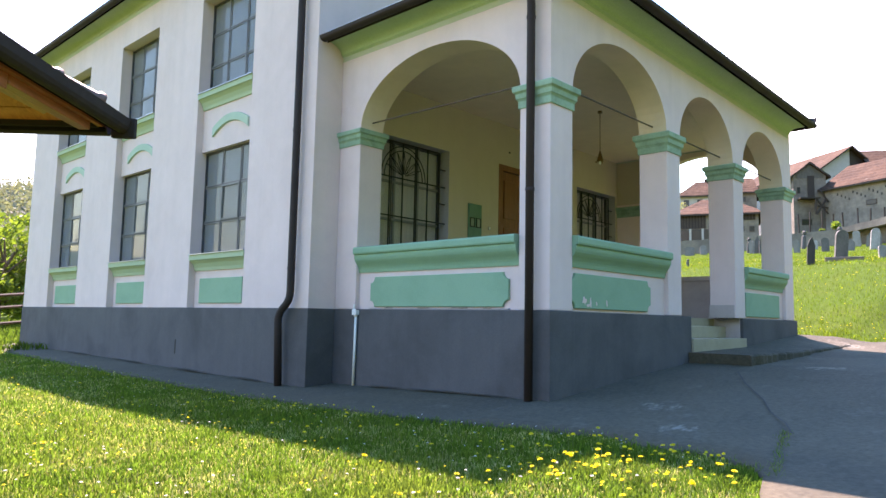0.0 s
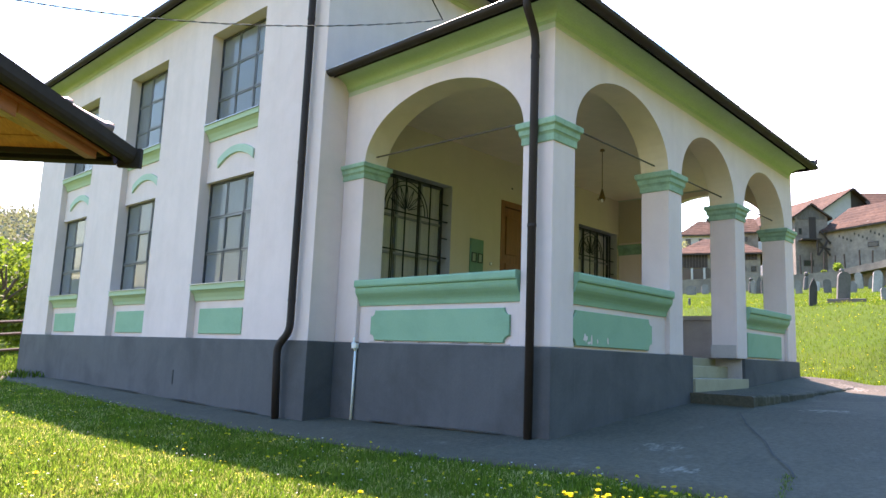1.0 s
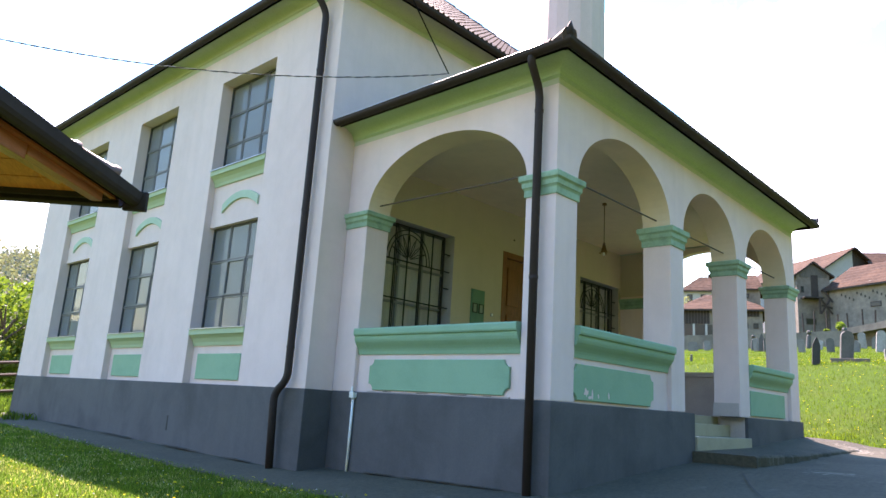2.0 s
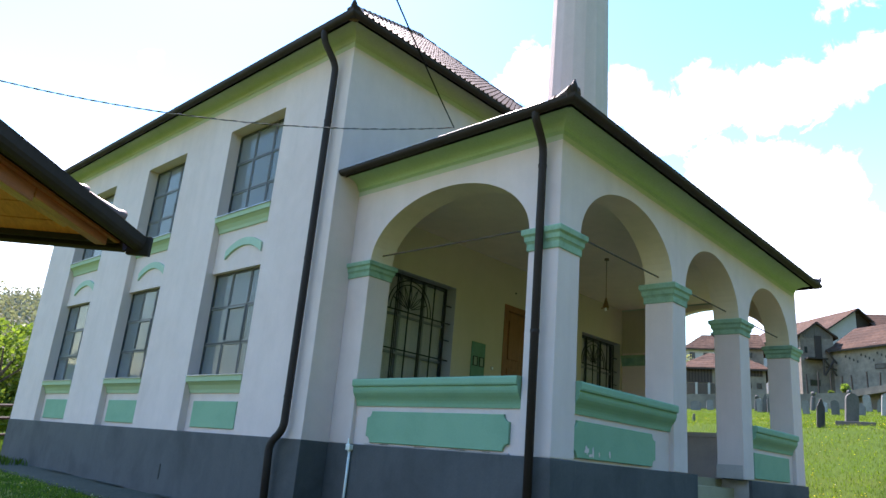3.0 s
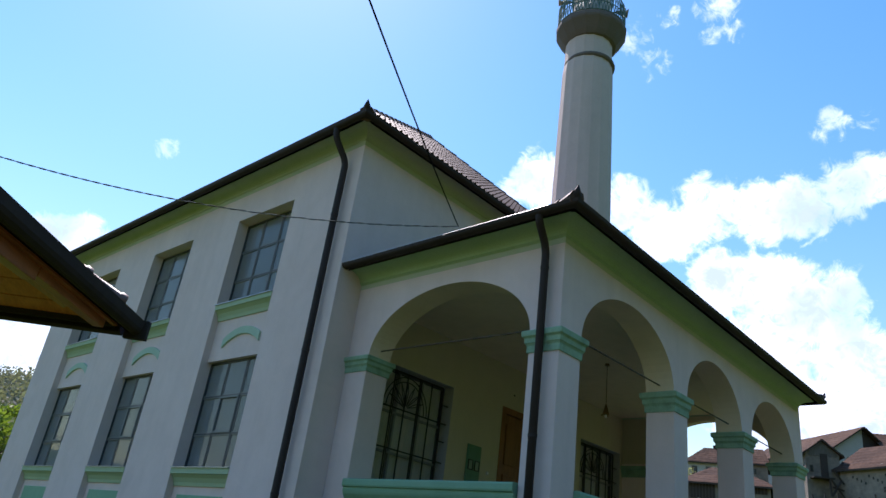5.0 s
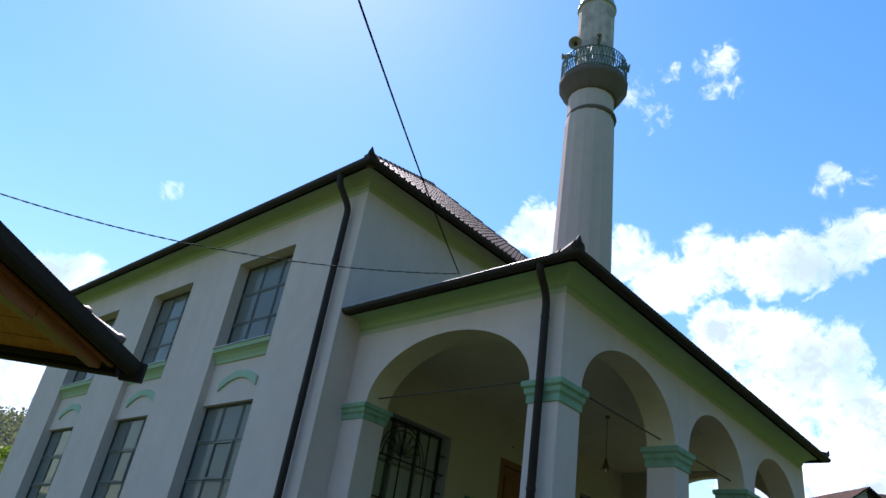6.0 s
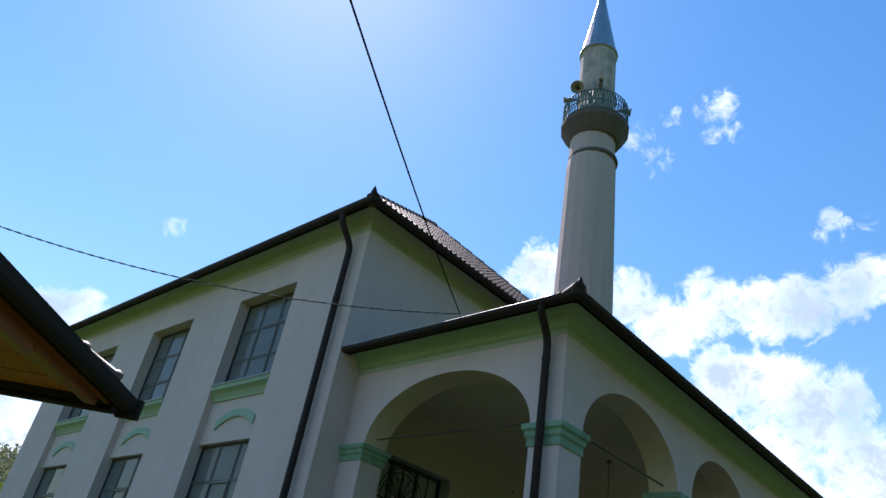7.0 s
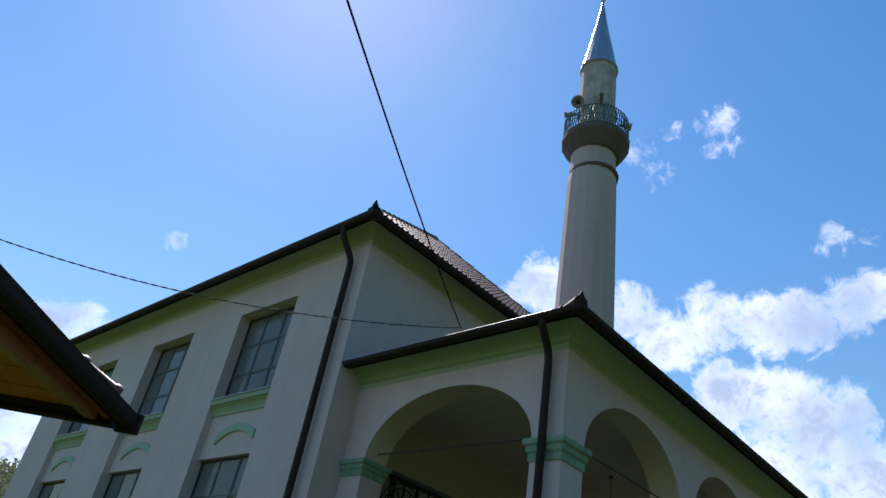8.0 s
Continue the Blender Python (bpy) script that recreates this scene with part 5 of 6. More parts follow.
# dark ragged strips on the pavement along the plinth's foot
for k, (x, y, a, b) in enumerate(((-0.05, 2.3, 0.04, 0.35), (-0.055, 1.5, 0.045, 0.5), (-0.05, 0.75, 0.04, 0.4), (XM - 0.06, 4.6, 0.05, 0.5), (XM - 0.06, 6.2, 0.05, 0.8), (XM - 0.06, 8.4, 0.06, 0.9), (XM - 0.06, 10.6, 0.06, 0.9))):
    ragged("dirt_line", "dark ragged strip along the foot of the plinth", "flat", 0.046, x, y, a, b, FOOTDARK, hall, 80 + k, 22)


def make_pavilion():
    h, z0, rise = 2.1, 1.0, 1.0
    tip = Vector((-4.095, 0.421))
    ax, bx = radians(-135.5), radians(134.5)
    c = tip + Vector((math.cos(ax), math.sin(ax))) * h + Vector((math.cos(bx), math.sin(bx))) * h
    gz = ground_z(c.x, c.y)
    pav = thing("garden_pavilion", "open timber pavilion with a hipped clay tile roof and brown gutters", "pavilion", (c.x, c.y, 0), turn=44.5)
    top = Vector((0, 0, z0 + 0.02 + rise))
    cor = [Vector((sx * h, sy * h, z0 + 0.02)) for sx, sy in ((1, -1), (1, 1), (-1, 1), (-1, -1))]
    bm = fresh()
    for i in range(4):
        a, b = cor[i], cor[(i + 1) % 4]
        lift = Vector((0, 0, 0.034))
        bm.faces.new([bm.verts.new(v) for v in (a + lift, b + lift, top + lift)])
    part("roof_deck", bm, OLDTILE, pav)
    # boarded soffit: one board after another on each slope
    for i in range(4):
        a, b = cor[i], cor[(i + 1) % 4]
        n = 16
        for k in range(n):
            s0, s1 = k / n, (k + 0.94) / n
            q = [a.lerp(top, s0), b.lerp(top, s0), b.lerp(top, s1), a.lerp(top, s1)]
            bm = fresh()
            lo = [bm.verts.new(v) for v in q]
            hi = [bm.verts.new(v + Vector((0, 0, 0.03))) for v in q]
            bm.faces.new(lo)
            bm.faces.new(hi[::-1])
            for j in range(4):
                bm.faces.new((lo[j], lo[(j + 1) % 4], hi[(j + 1) % 4], hi[j]))
            part("soffit_board", bm, REDWOOD if i == 3 else PINE, pav)
        # hip rafter
        bm = fresh()
        d = (top - a).normalized()
        w = d.cross(Vector((0, 0, 1))).normalized() * 0.075
        p, e = a + d * 0.34, top
        ring = []
        for c0 in (p, e):
            ring.append([bm.verts.new(c0 + w * s + Vector((0, 0, z))) for s, z in ((-1, -0.005), (1, -0.005), (1, -0.10), (-1, -0.10))])
        for j in range(4):
            bm.faces.new((ring[0][j], ring[0][(j + 1) % 4], ring[1][(j + 1) % 4], ring[1][j]))
        bm.faces.new(ring[0])
        bm.faces.new(ring[1][::-1])
        part("hip_rafter", bm, REDWOOD, pav, "red-brown hip rafter")
        # eaves board
        board = sweep(fresh(), [(a.x, a.y), (b.x, b.y)], [(-0.03, z0 + 0.0), (0.0, z0 + 0.0), (0.0, z0 + 0.07), (-0.03, z0 + 0.07)])
        part("fascia", board, REDWOOD if i == 3 else BROWNMETAL, pav, "red-brown eaves board" if i == 3 else "dark brown eaves board")
    # stained timber facing inside the eaves, in two lengths
    for x0, x1, low in ((-h + 0.3, h - 0.95, -0.075), (h - 0.94, h - 0.12, -0.045)):
        part("eaves_timber", box(fresh(), x0, x1, -h + 0.034, -h + 0.10, z0 + low, z0 + 0.045, 0.006), REDWOOD, pav, "red-brown eaves timber")
    z = z0 + 0.032
    def gutter_section(z):
        ring = [math.pi + math.pi * i / 8 for i in range(9)]
        outer = [(0.050 + 0.046 * math.cos(a), z + 0.03 + 0.062 * math.sin(a)) for a in ring]
        inner = [(0.050 + 0.036 * math.cos(a), z + 0.03 + 0.050 * math.sin(a)) for a in ring[::-1]]
        return [(0.004, z - 0.020)] + outer + [(0.100, z + 0.058), (0.088, z + 0.058)] + inner + [(0.004, z + 0.045)]
    bm = sweep(fresh(), [(-h, -h), (h + 0.13, -h)], gutter_section(z))
    part("gutter", bm, BROWNMETAL, pav, "dark brown metal gutter")
    bm = sweep(fresh(), [(h, h), (h, -h)], gutter_section(z - 0.036), side=-1.0)
    part("gutter", bm, BROWNMETAL, pav, "dark brown metal gutter")
    part("gutter_end", box(fresh(), h + 0.12, h + 0.16, -h - 0.125, -h + 0.02, z0 - 0.025, z0 + 0.10, 0.004), BROWNMETAL, pav, "angular gutter end cap")
    # tiles along the two eaves in view
    bm = fresh()
    n = 10
    rows = []
    for i in range(n + 1):
        s = i / n
        hh = 0.02 * math.sin(math.pi * min(s / 0.6, 1)) - 0.012 * math.sin(math.pi * max((s - 0.6) / 0.4, 0))
        rows.append([bm.verts.new(((s - 0.5) * 0.27, y, hh + dz)) for y, dz in ((0.0, 0.018), (0.0, 0.036), (0.40, 0.010))])
    for p, q in zip(rows, rows[1:]):
        bm.faces.new((p[0], q[0], q[1], p[1]))
        bm.faces.new((p[1], q[1], q[2], p[2]))
    tile = part("tile", bm, TILE, pav)
    first = True
    slope = math.atan2(rise, h)
    for yaw in (0, 90):
        for row in range(5):
            half = h * (1 - row * 0.36 / math.hypot(h, rise)) - 0.10
            for k in range(int(2 * half / 0.26)):
                u = half - 0.26 * (k + 0.5) if yaw == 0 else -half + 0.26 * (k + 0.5)
                run = row * 0.36 * math.cos(slope)
                m = Matrix.Rotation(radians(yaw), 4, "Z") @ Matrix.Translation((u, -h - 0.03 + run, z0 + 0.022 + row * 0.36 * math.sin(slope))) @ Matrix.Rotation(slope, 4, "X")
                ob = tile if first else new("tile", tile.data)
                first = False
                ob.parent = pav
                ob.matrix_basis = m
    for a in (cor[0], cor[1], cor[3]):
        d = top - a
        for i in range(12):
            p, e = a + d * ((i + 0.1) / 12) + Vector((0, 0, 0.124)), a + d * ((i + 1.15) / 12) + Vector((0, 0, 0.118))
            bm = tube(fresh(), [p, p.lerp(e, 0.03), p.lerp(e, 0.15), p.lerp(e, 0.2), e], 0.045, 10, True, [0.052, 0.058, 0.056, 0.045, 0.042])
            part("hip_tile", bm, TILE, pav, smooth=True)
    # posts and plates
    k = h - 0.8
    for sx in (-1, 1):
        for sy in (-1, 1):
            part("post", box(fresh(), sx * k - 0.07, sx * k + 0.07, sy * k - 0.07, sy * k + 0.07, gz - 0.3, z0 + 0.42, 0.01), PINE, pav)
    for s in (-1, 1):
        part("wall_plate", box(fresh(), -k - 0.3, k + 0.3, s * k - 0.06, s * k + 0.06, z0 + 0.42, z0 + 0.55, 0.008), PINE, pav)
        part("wall_plate", box(fresh(), s * k - 0.06, s * k + 0.06, -k - 0.3, k + 0.3, z0 + 0.30, z0 + 0.42, 0.008), PINE, pav)


make_pavilion()

# ---- houses on the hillside ----
EYE = Vector((-5.75, -4.0))


def bearing(az, dist):
    return EYE + Vector((math.cos(radians(az)), math.sin(radians(az)))) * dist


def make_house(label, az, dist, width, depth, base, eave, ridge, turn=0.0, gable_front=False, wall=HOUSEWALL, openings=(), timber=None, over=0.35, name="house", front=False, hip=0.0):
    """A gabled house; local x runs to the right as seen from the yard, y away from it."""
    p = bearing(az, dist)
    if front:
        p = p + Vector((math.cos(radians(az + turn)), math.sin(radians(az + turn)))) * depth / 2
    ho = thing(name, label, "house", (p.x, p.y, 0), turn=az - 90 + turn)
    w, d = width / 2, depth / 2
    bm = fresh()
    if gable_front:
        sec = [(-w, base), (w, base), (w, eave), (0, ridge), (-w, eave)]
        a = [bm.verts.new((x, -d, z)) for x, z in sec]
        b = [bm.verts.new((x, d, z)) for x, z in sec]
    else:
        sec = [(-d, base), (d, base), (d, eave), (0, eave + 0.02 if hip else ridge), (-d, eave)]
        a = [bm.verts.new((-w, y, z)) for y, z in sec]
        b = [bm.verts.new((w, y, z)) for y, z in sec]
    bm.faces.new(a)
    bm.faces.new(b[::-1])
    for j in range(5):
        bm.faces.new((a[j], a[(j + 1) % 5], b[(j + 1) % 5], b[j]))
    part("wall", bm, wall, ho)
    run = w if gable_front else d
    drop = (ridge - eave) / run * over
    for s in (-1, 1):
        bm = fresh()
        t = 0.12
        if gable_front:
            q = [(0, -d - over, ridge + 0.03), (s * (w + over), -d - over, eave - drop), (s * (w + over), d + over, eave - drop), (0, d + over, ridge + 0.03)]
        else:
            q = [(-w - over + hip, 0, ridge + 0.03), (-w - over, s * (d + over), eave - drop), (w + over, s * (d + over), eave - drop), (w + over - hip, 0, ridge + 0.03)]
        # corrugated courses so that the slope reads as tiles
        n, m = 26, 14
        grid = []
        for i in range(n + 1):
            row = []
            for j in range(m + 1):
                e0, e1 = Vector(q[0]).lerp(Vector(q[3]), i / n), Vector(q[1]).lerp(Vector(q[2]), i / n)
                row.append(bm.verts.new(e0.lerp(e1, j / m) + Vector((0, 0, 0.02 + 0.035 * (j % 2) + 0.05 * noise.noise((i * 0.4, j * 0.3, az))))))
            grid.append(row)
        for i in range(n):
            for j in range(m):
                bm.faces.new((grid[i][j], grid[i + 1][j], grid[i + 1][j + 1], grid[i][j + 1]))
        lo = [bm.verts.new(Vector(v) - Vector((0, 0, t))) for v in q]
        bm.faces.new(lo)
        part("roof", bm, OLDTILE, ho, "faded red clay tiles")
        bm = fresh()
        for i in range(4):
            p0, p1 = Vector(q[i]), Vector(q[(i + 1) % 4])
            bm.faces.new([bm.verts.new(v) for v in (p0 + Vector((0, 0, 0.01)), p1 + Vector((0, 0, 0.01)), p1 - Vector((0, 0, t)), p0 - Vector((0, 0, t)))])
        part("verge_board", bm, OLDWOOD, ho)
    if hip:
        for s in (-1, 1):
            bm = fresh()
            tri = [Vector((s * (w + over - hip), 0, ridge + 0.03)), Vector((s * (w + over), -d - over, eave - drop)), Vector((s * (w + over), d + over, eave - drop))]
            hi, lo = [bm.verts.new(v) for v in tri], [bm.verts.new(v - Vector((0, 0, 0.1))) for v in tri]
            bm.faces.new(hi)
            bm.faces.new(lo[::-1])
            for j in range(3):
                bm.faces.new((hi[j], hi[(j + 1) % 3], lo[(j + 1) % 3], lo[j]))
            part("hip_end", bm, OLDTILE, ho)
    if timber:
        zt0, zt1, x0, x1 = timber
        n = int((x1 - x0) / 0.22)
        for k in range(n):
            bm = box(fresh(), x0 + 0.22 * k + 0.01, x0 + 0.22 * k + 0.21, -d - 0.05 - 0.01 * (k % 2), -d + 0.01, zt0, zt1)
            part("cladding_board", bm, OLDWOOD, ho)
    for x0, x1, z0, z1 in openings:
        bm = box(fresh(), x0, x1, -d - 0.03, -d + 0.05, z0, z1)
        win = part("window", bm, OLDWOOD, ho)
        bm = box(fresh(), x0 + 0.06, x1 - 0.06, -d - 0.036, -d - 0.028, z0 + 0.06, z1 - 0.06)
        part("pane", bm, DARKPANEL, win)
    return ho


def chimney(ho, x, y, z0, z1):
    part("chimney", box(fresh(), x - 0.25, x + 0.25, y - 0.25, y + 0.25, z0, z1, 0.02), OLDTILE, ho, "brick chimney")


def make_hill_houses():
    a = make_house("narrow stained house with a timber door high in its gable", 15.75, 66, 2.6, 8, 7.0, 12.67, 13.64, turn=20, wall=STAINEDWALL, gable_front=True, front=True, openings=[(-1.02, -0.76, 11.05, 11.6), (-0.7, 0.1, 8.4, 8.9)], over=0.3)
    part("loft_door", box(fresh(), -0.18, 0.36, -4.06, -3.98, 10.6, 12.55), OLDWOOD, a, "weathered loft door")
    part("door_landing", box(fresh(), -1.05, 0.5, -4.9, -4.0, 10.5, 10.6), OLDWOOD, a)
    for p, q in (((0.2, -4.8, 9.2), (1.0, -4.8, 10.5)), ((1.1, -4.8, 9.2), (0.2, -4.8, 10.5)), ((0.4, -4.8, 11.3), (1.15, -4.8, 10.2)), ((0.15, -4.8, 9.2), (0.15, -4.8, 10.5)), ((0.3, -4.8, 9.9), (1.1, -4.8, 9.7))):
        part("stair_brace", tube(fresh(), [p, q], 0.075, 6), OLDWOOD, a)
    for k in range(11):
        x = -1.1 + 0.2 * k
        part("gable_board", box(fresh(), x, x + 0.19, -4.03 - 0.012 * (k % 2), -3.99, 12.35, 13.62 - 0.75 * abs(x + 0.1) - 0.12), GREYBOARD, a, "weathered grey gable boarding")
    chimney(a, -0.5, 1.0, 12.8, 14.2)
    chimney(a, -0.7, 3.2, 12.8, 14.3)
    b = make_house("long grey barn with small vent holes and a red tile roof", 8.07, 64.74, 14.0, 6.72, 7.2, 11.52, 13.67, turn=-32.07, openings=[(-3.4, -2.5, 9.5, 9.9), (-1.4, -0.2, 8.3, 9.0)], over=0.4)
    # vent holes are solid dark blocks; their inner shade is colour only
    for k in range(18):
        x, row = -5.9 + 0.34 * k, k % 4
        part("vent_hole", box(fresh(), x, x + 0.11, -3.385, -3.30, 10.64 - 0.17 * row, 10.83 - 0.17 * row), DARKGAP, b)
    c = make_house("tall red-roofed house with a pale gable", 13.25, 82, 6.2, 13.0, 9.0, 16.2, 18.3, turn=42, gable_front=True, front=True, wall=HOUSEWHITE, openings=[(-1.8, -1.0, 14.0, 15.2), (0.4, 1.2, 14.0, 15.2)], over=0.6)
    bm = fresh()
    face = [[bm.verts.new((x, y, z)) for x, z in ((0.15, 14.9), (2.9, 14.9), (2.9, 16.2), (0.15, 18.05))] for y in (-6.55, -6.44)]
    bm.faces.new(face[0])
    bm.faces.new(face[1][::-1])
    for j in range(4):
        bm.faces.new((face[0][j], face[0][(j + 1) % 4], face[1][(j + 1) % 4], face[1][j]))
    # no real opening: a timber-dark plate gives the loft's inner shade
    part("loft_opening", bm, OLDWOOD, c, "dark plate painted as the shade in the open loft")
    d = make_house("low shed with dark timber boarding under a red tile roof", 22.1, 61, 5.9, 6, 4.6, 8.63, 10.05, openings=[(1.6, 1.95, 7.05, 7.45), (2.3, 2.65, 7.05, 7.45)], timber=(7.35, 8.6, -2.75, -0.6), over=0.4, hip=2.3)
    for k in range(15):
        part("cladding_board", box(fresh(), -0.55 + 0.22 * k, -0.35 + 0.22 * k, -3.05 - 0.01 * (k % 2), -2.99, 7.95, 8.6), OLDWOOD, d)
    for x in (-2.0, -1.1):
        part("post", box(fresh(), x, x + 0.16, -3.2, -3.04, 5.0, 7.35), HOUSEWHITE, d)
    # the bay is closed; a dark panel paints the shade inside it
    part("open_bay", box(fresh(), -2.7, -0.5, -3.06, -2.9, 5.0, 7.3), DARKPANEL, d, "dark panel painted as the shade in the open bay")
    make_house("red-roofed house behind the shed", 20.5, 78, 3.2, 4.5, 8.0, 13.35, 14.95, openings=[(0.3, 0.6, 12.2, 12.7), (-0.9, -0.5, 12.2, 12.7)], over=0.3, hip=0.6)
    f = make_house("white house with a grey-red hipped roof", 23.2, 90, 4.6, 5, 9.0, 15.3, 17.1, wall=HOUSEWHITE, openings=[(-1.9, -1.3, 13.6, 14.6), (-0.4, 0.2, 13.6, 14.6)], over=0.4, hip=2.2)
    chimney(f, 0.7, 0.3, 16.4, 17.5)
    make_house("red-roofed house at the edge of the village", 9.6, 86, 9, 7, 9.0, 16.0, 18.3, turn=20, wall=HOUSEWALL)


make_hill_houses()


def make_retaining_wall():
    """A low wall along the foot of the village, and the overhanging terrace slab at its end."""
    def strip(name, az0, az1, d0, d1, low, high, deep, mat, label, parent=None):
        bm = fresh()
        prev = None
        n = 30
        for i in range(n + 1):
            s = i / n
            az, d = az0 + (az1 - az0) * s, d0 + (d1 - d0) * s
            p = bearing(az, d)
            out = Vector((math.cos(radians(az)), math.sin(radians(az)), 0)) * deep
            rough = 0.05 * noise.noise((i * 0.7, deep, 0))
            za, zb = low[0] + (low[1] - low[0]) * s, high[0] + (high[1] - high[0]) * s + rough
            c = Vector((p.x, p.y, 0))
            ring = [bm.verts.new(c + v) for v in (Vector((0, 0, za)), Vector((0, 0, zb)), out + Vector((0, 0, zb)), out + Vector((0, 0, za)))]
            if prev:
                for j in range(4):
                    bm.faces.new((prev[j], prev[(j + 1) % 4], ring[(j + 1) % 4], ring[j]))
            else:
                bm.faces.new(ring)
            prev = ring
        bm.faces.new(prev[::-1])
        return part(name, bm, mat, parent, label)
    wall = strip("retaining_wall", 25.5, 14.0, 50.5, 50.0, (4.6, 4.6), (5.55, 5.98), 0.4, HOUSEWALL, "")
    tagged(wall, "low stained concrete retaining wall on the slope", "wall", kind="structure")
    slab = strip("terrace_wall", 14.0, 7.0, 50.6, 45.5, (4.6, 4.6), (5.7, 6.1), 0.4, STAINEDWALL, "")
    tagged(slab, "dark stained terrace wall under a jutting concrete slab", "wall", kind="structure")
    strip("slab", 13.95, 7.0, 49.7, 44.6, (5.68, 6.25), (6.08, 6.72), 1.6, HOUSEWALL, "thick pale concrete slab", slab)
    for i in range(11):
        az = 16.6 - 0.75 * i + random.uniform(-0.15, 0.15)
        p = bearing(az, 52)
        g = max(ground_z(p.x, p.y), 5.7)
        bm = tube(fresh(), [(0, 0, -0.3), (random.uniform(-0.08, 0.08), random.uniform(-0.1, 0.1), random.uniform(1.5, 2.0))], 0.05, 6)
        ob = part("fence_post", bm, OLDWOOD)
        ob.location = (p.x, p.y, g)
        tagged(ob, "leaning weathered fence post above the wall", "post", "fence posts on the slope")


make_retaining_wall()


# ---- gravestones ----
def gravestone_mesh(kind):
    bm = fresh()
    if kind == 0:      # slab with a round head
        prof = [(-0.2, -0.3), (0.2, -0.3), (0.2, 0.78)] + [(0.2 * math.cos(a), 0.78 + 0.18 * math.sin(a)) for a in [math.pi * i / 10 for i in range(1, 10)]] + [(-0.2, 0.78)]
    elif kind == 1:    # slab with a pointed head
        prof = [(-0.22, -0.3), (0.22, -0.3), (0.22, 0.7), (0.12, 0.86), (0.0, 1.0), (-0.12, 0.86), (-0.22, 0.7)]
    else:              # square pillar with a knob
        lathe(bm, [(0.19, -0.3), (0.17, 0.75), (0.10, 0.80), (0.10, 0.86), (0.17, 0.9), (0.18, 1.0), (0.10, 1.08)], 8)
        return bm
    a = [bm.verts.new((x, -0.06, z)) for x, z in prof]
    b = [bm.verts.new((x, 0.06, z)) for x, z in prof]
    bm.faces.new(a)
    bm.faces.new(b[::-1])
    n = len(prof)
    for j in range(n):
        bm.faces.new((a[j], a[(j + 1) % n], b[(j + 1) % n], b[j]))
    bmesh.ops.bevel(bm, geom=[e for e in bm.edges if not e.is_boundary and e.calc_face_angle(0) > 1.0], offset=0.012, segments=1, affect="EDGES")
    return bm


def make_graves():
    protos = []
    for kind, label in enumerate(("lichened grey round-headed gravestone leaning in the grass", "weathered grey pointed gravestone in the grass", "grey pillar gravestone with a rounded knob")):
        ob = part("gravestone", gravestone_mesh(kind), GRAVESTONE)
        tagged(ob, label, "gravestone", "gravestones on the slope")
        protos.append(ob)
    # bearing, distance, kind, width, height
    near = [(15.87, 24.7, 1, 0.24, 0.88), (13.97, 27.2, 0, 0.46, 1.08), (11.41, 28.3, 0, 0.30, 0.48), (24.26, 29.2, 2, 0.15, 0.28), (14.86, 41.0, 0, 0.44, 0.76), (16.67, 41.4, 0, 0.37, 0.78), (11.88, 41.2, 0, 0.48, 1.12), (13.34, 41.1, 1, 0.40, 0.62), (19.67, 44.3, 0, 0.33, 0.83)]
    back = [(12.88, 46.5, 0, 0.46, 0.95), (12.21, 46.2, 1, 0.30, 0.72), (11.55, 47.1, 0, 0.22, 0.70), (16.29, 47.0, 2, 0.36, 1.0), (14.06, 46.0, 2, 0.34, 1.1), (24.05, 48.0, 0, 0.66, 0.62), (23.07, 48.0, 0, 0.48, 0.66), (19.92, 46.5, 2, 0.30, 0.85), (19.38, 44.0, 1, 0.28, 1.05), (19.0, 43.6, 0, 0.36, 0.84), (15.6, 45.0, 0, 0.40, 0.6), (10.6, 40.0, 1, 0.36, 0.9), (10.0, 44.0, 0, 0.40, 0.9), (9.2, 37.0, 0, 0.36, 0.8), (21.5, 45.0, 1, 0.34, 0.8)]
    rng = random.Random(5)
    used = set()
    for az, dist, kind, wide, tall in near + back:
        p = bearing(az, dist)
        m = pose(p.x, p.y, ground_z(p.x, p.y) - 0.03, rng.uniform(-5, 5), rng.uniform(-6, 6), az - 90 + rng.uniform(-20, 20)) @ Matrix.Diagonal((0.85 * wide / 0.41, 1.1 * wide / 0.41, tall / 0.97, 1))
        ob = protos[kind]
        if kind in used:
            c = ob.copy()
            scene.collection.objects.link(c)
            ob = c
        used.add(kind)
        ob.matrix_basis = m
    # low kerb of one grave
    p = bearing(13.75, 26.6)
    bm = fresh()
    box(bm, -0.56, 0.56, -0.10, 0.10, -0.2, 0.13, 0.02)
    ob = part("grave_kerb", bm, DARKSTONE)
    ob.matrix_basis = pose(p.x, p.y, ground_z(p.x, p.y), 0, 0, -76)
    tagged(ob, "dark low stone kerb at the foot of a grave", "kerb")


make_graves()


# ---- trees, hedge, fence and wooded hill beyond the yard ----
def leaf_cloud(bm, center, radius, n, size, rng, squash=0.8):
    for _ in range(n):
        d = Vector((rng.gauss(0, 1), rng.gauss(0, 1), rng.gauss(0, 1))).normalized()
        r = radius * (0.55 + 0.5 * rng.random())
        p = Vector(center) + Vector((d.x * r, d.y * r, d.z * r * squash))
        a = Vector((rng.gauss(0, 1), rng.gauss(0, 1), rng.gauss(0, 1))).normalized()
        b = a.orthogonal().normalized()
        c = a.cross(b)
        s = size * rng.uniform(0.6, 1.3)
        bm.faces.new([bm.verts.new(p + v) for v in (b * s, c * s * 0.5, -b * s, -c * s * 0.5)])


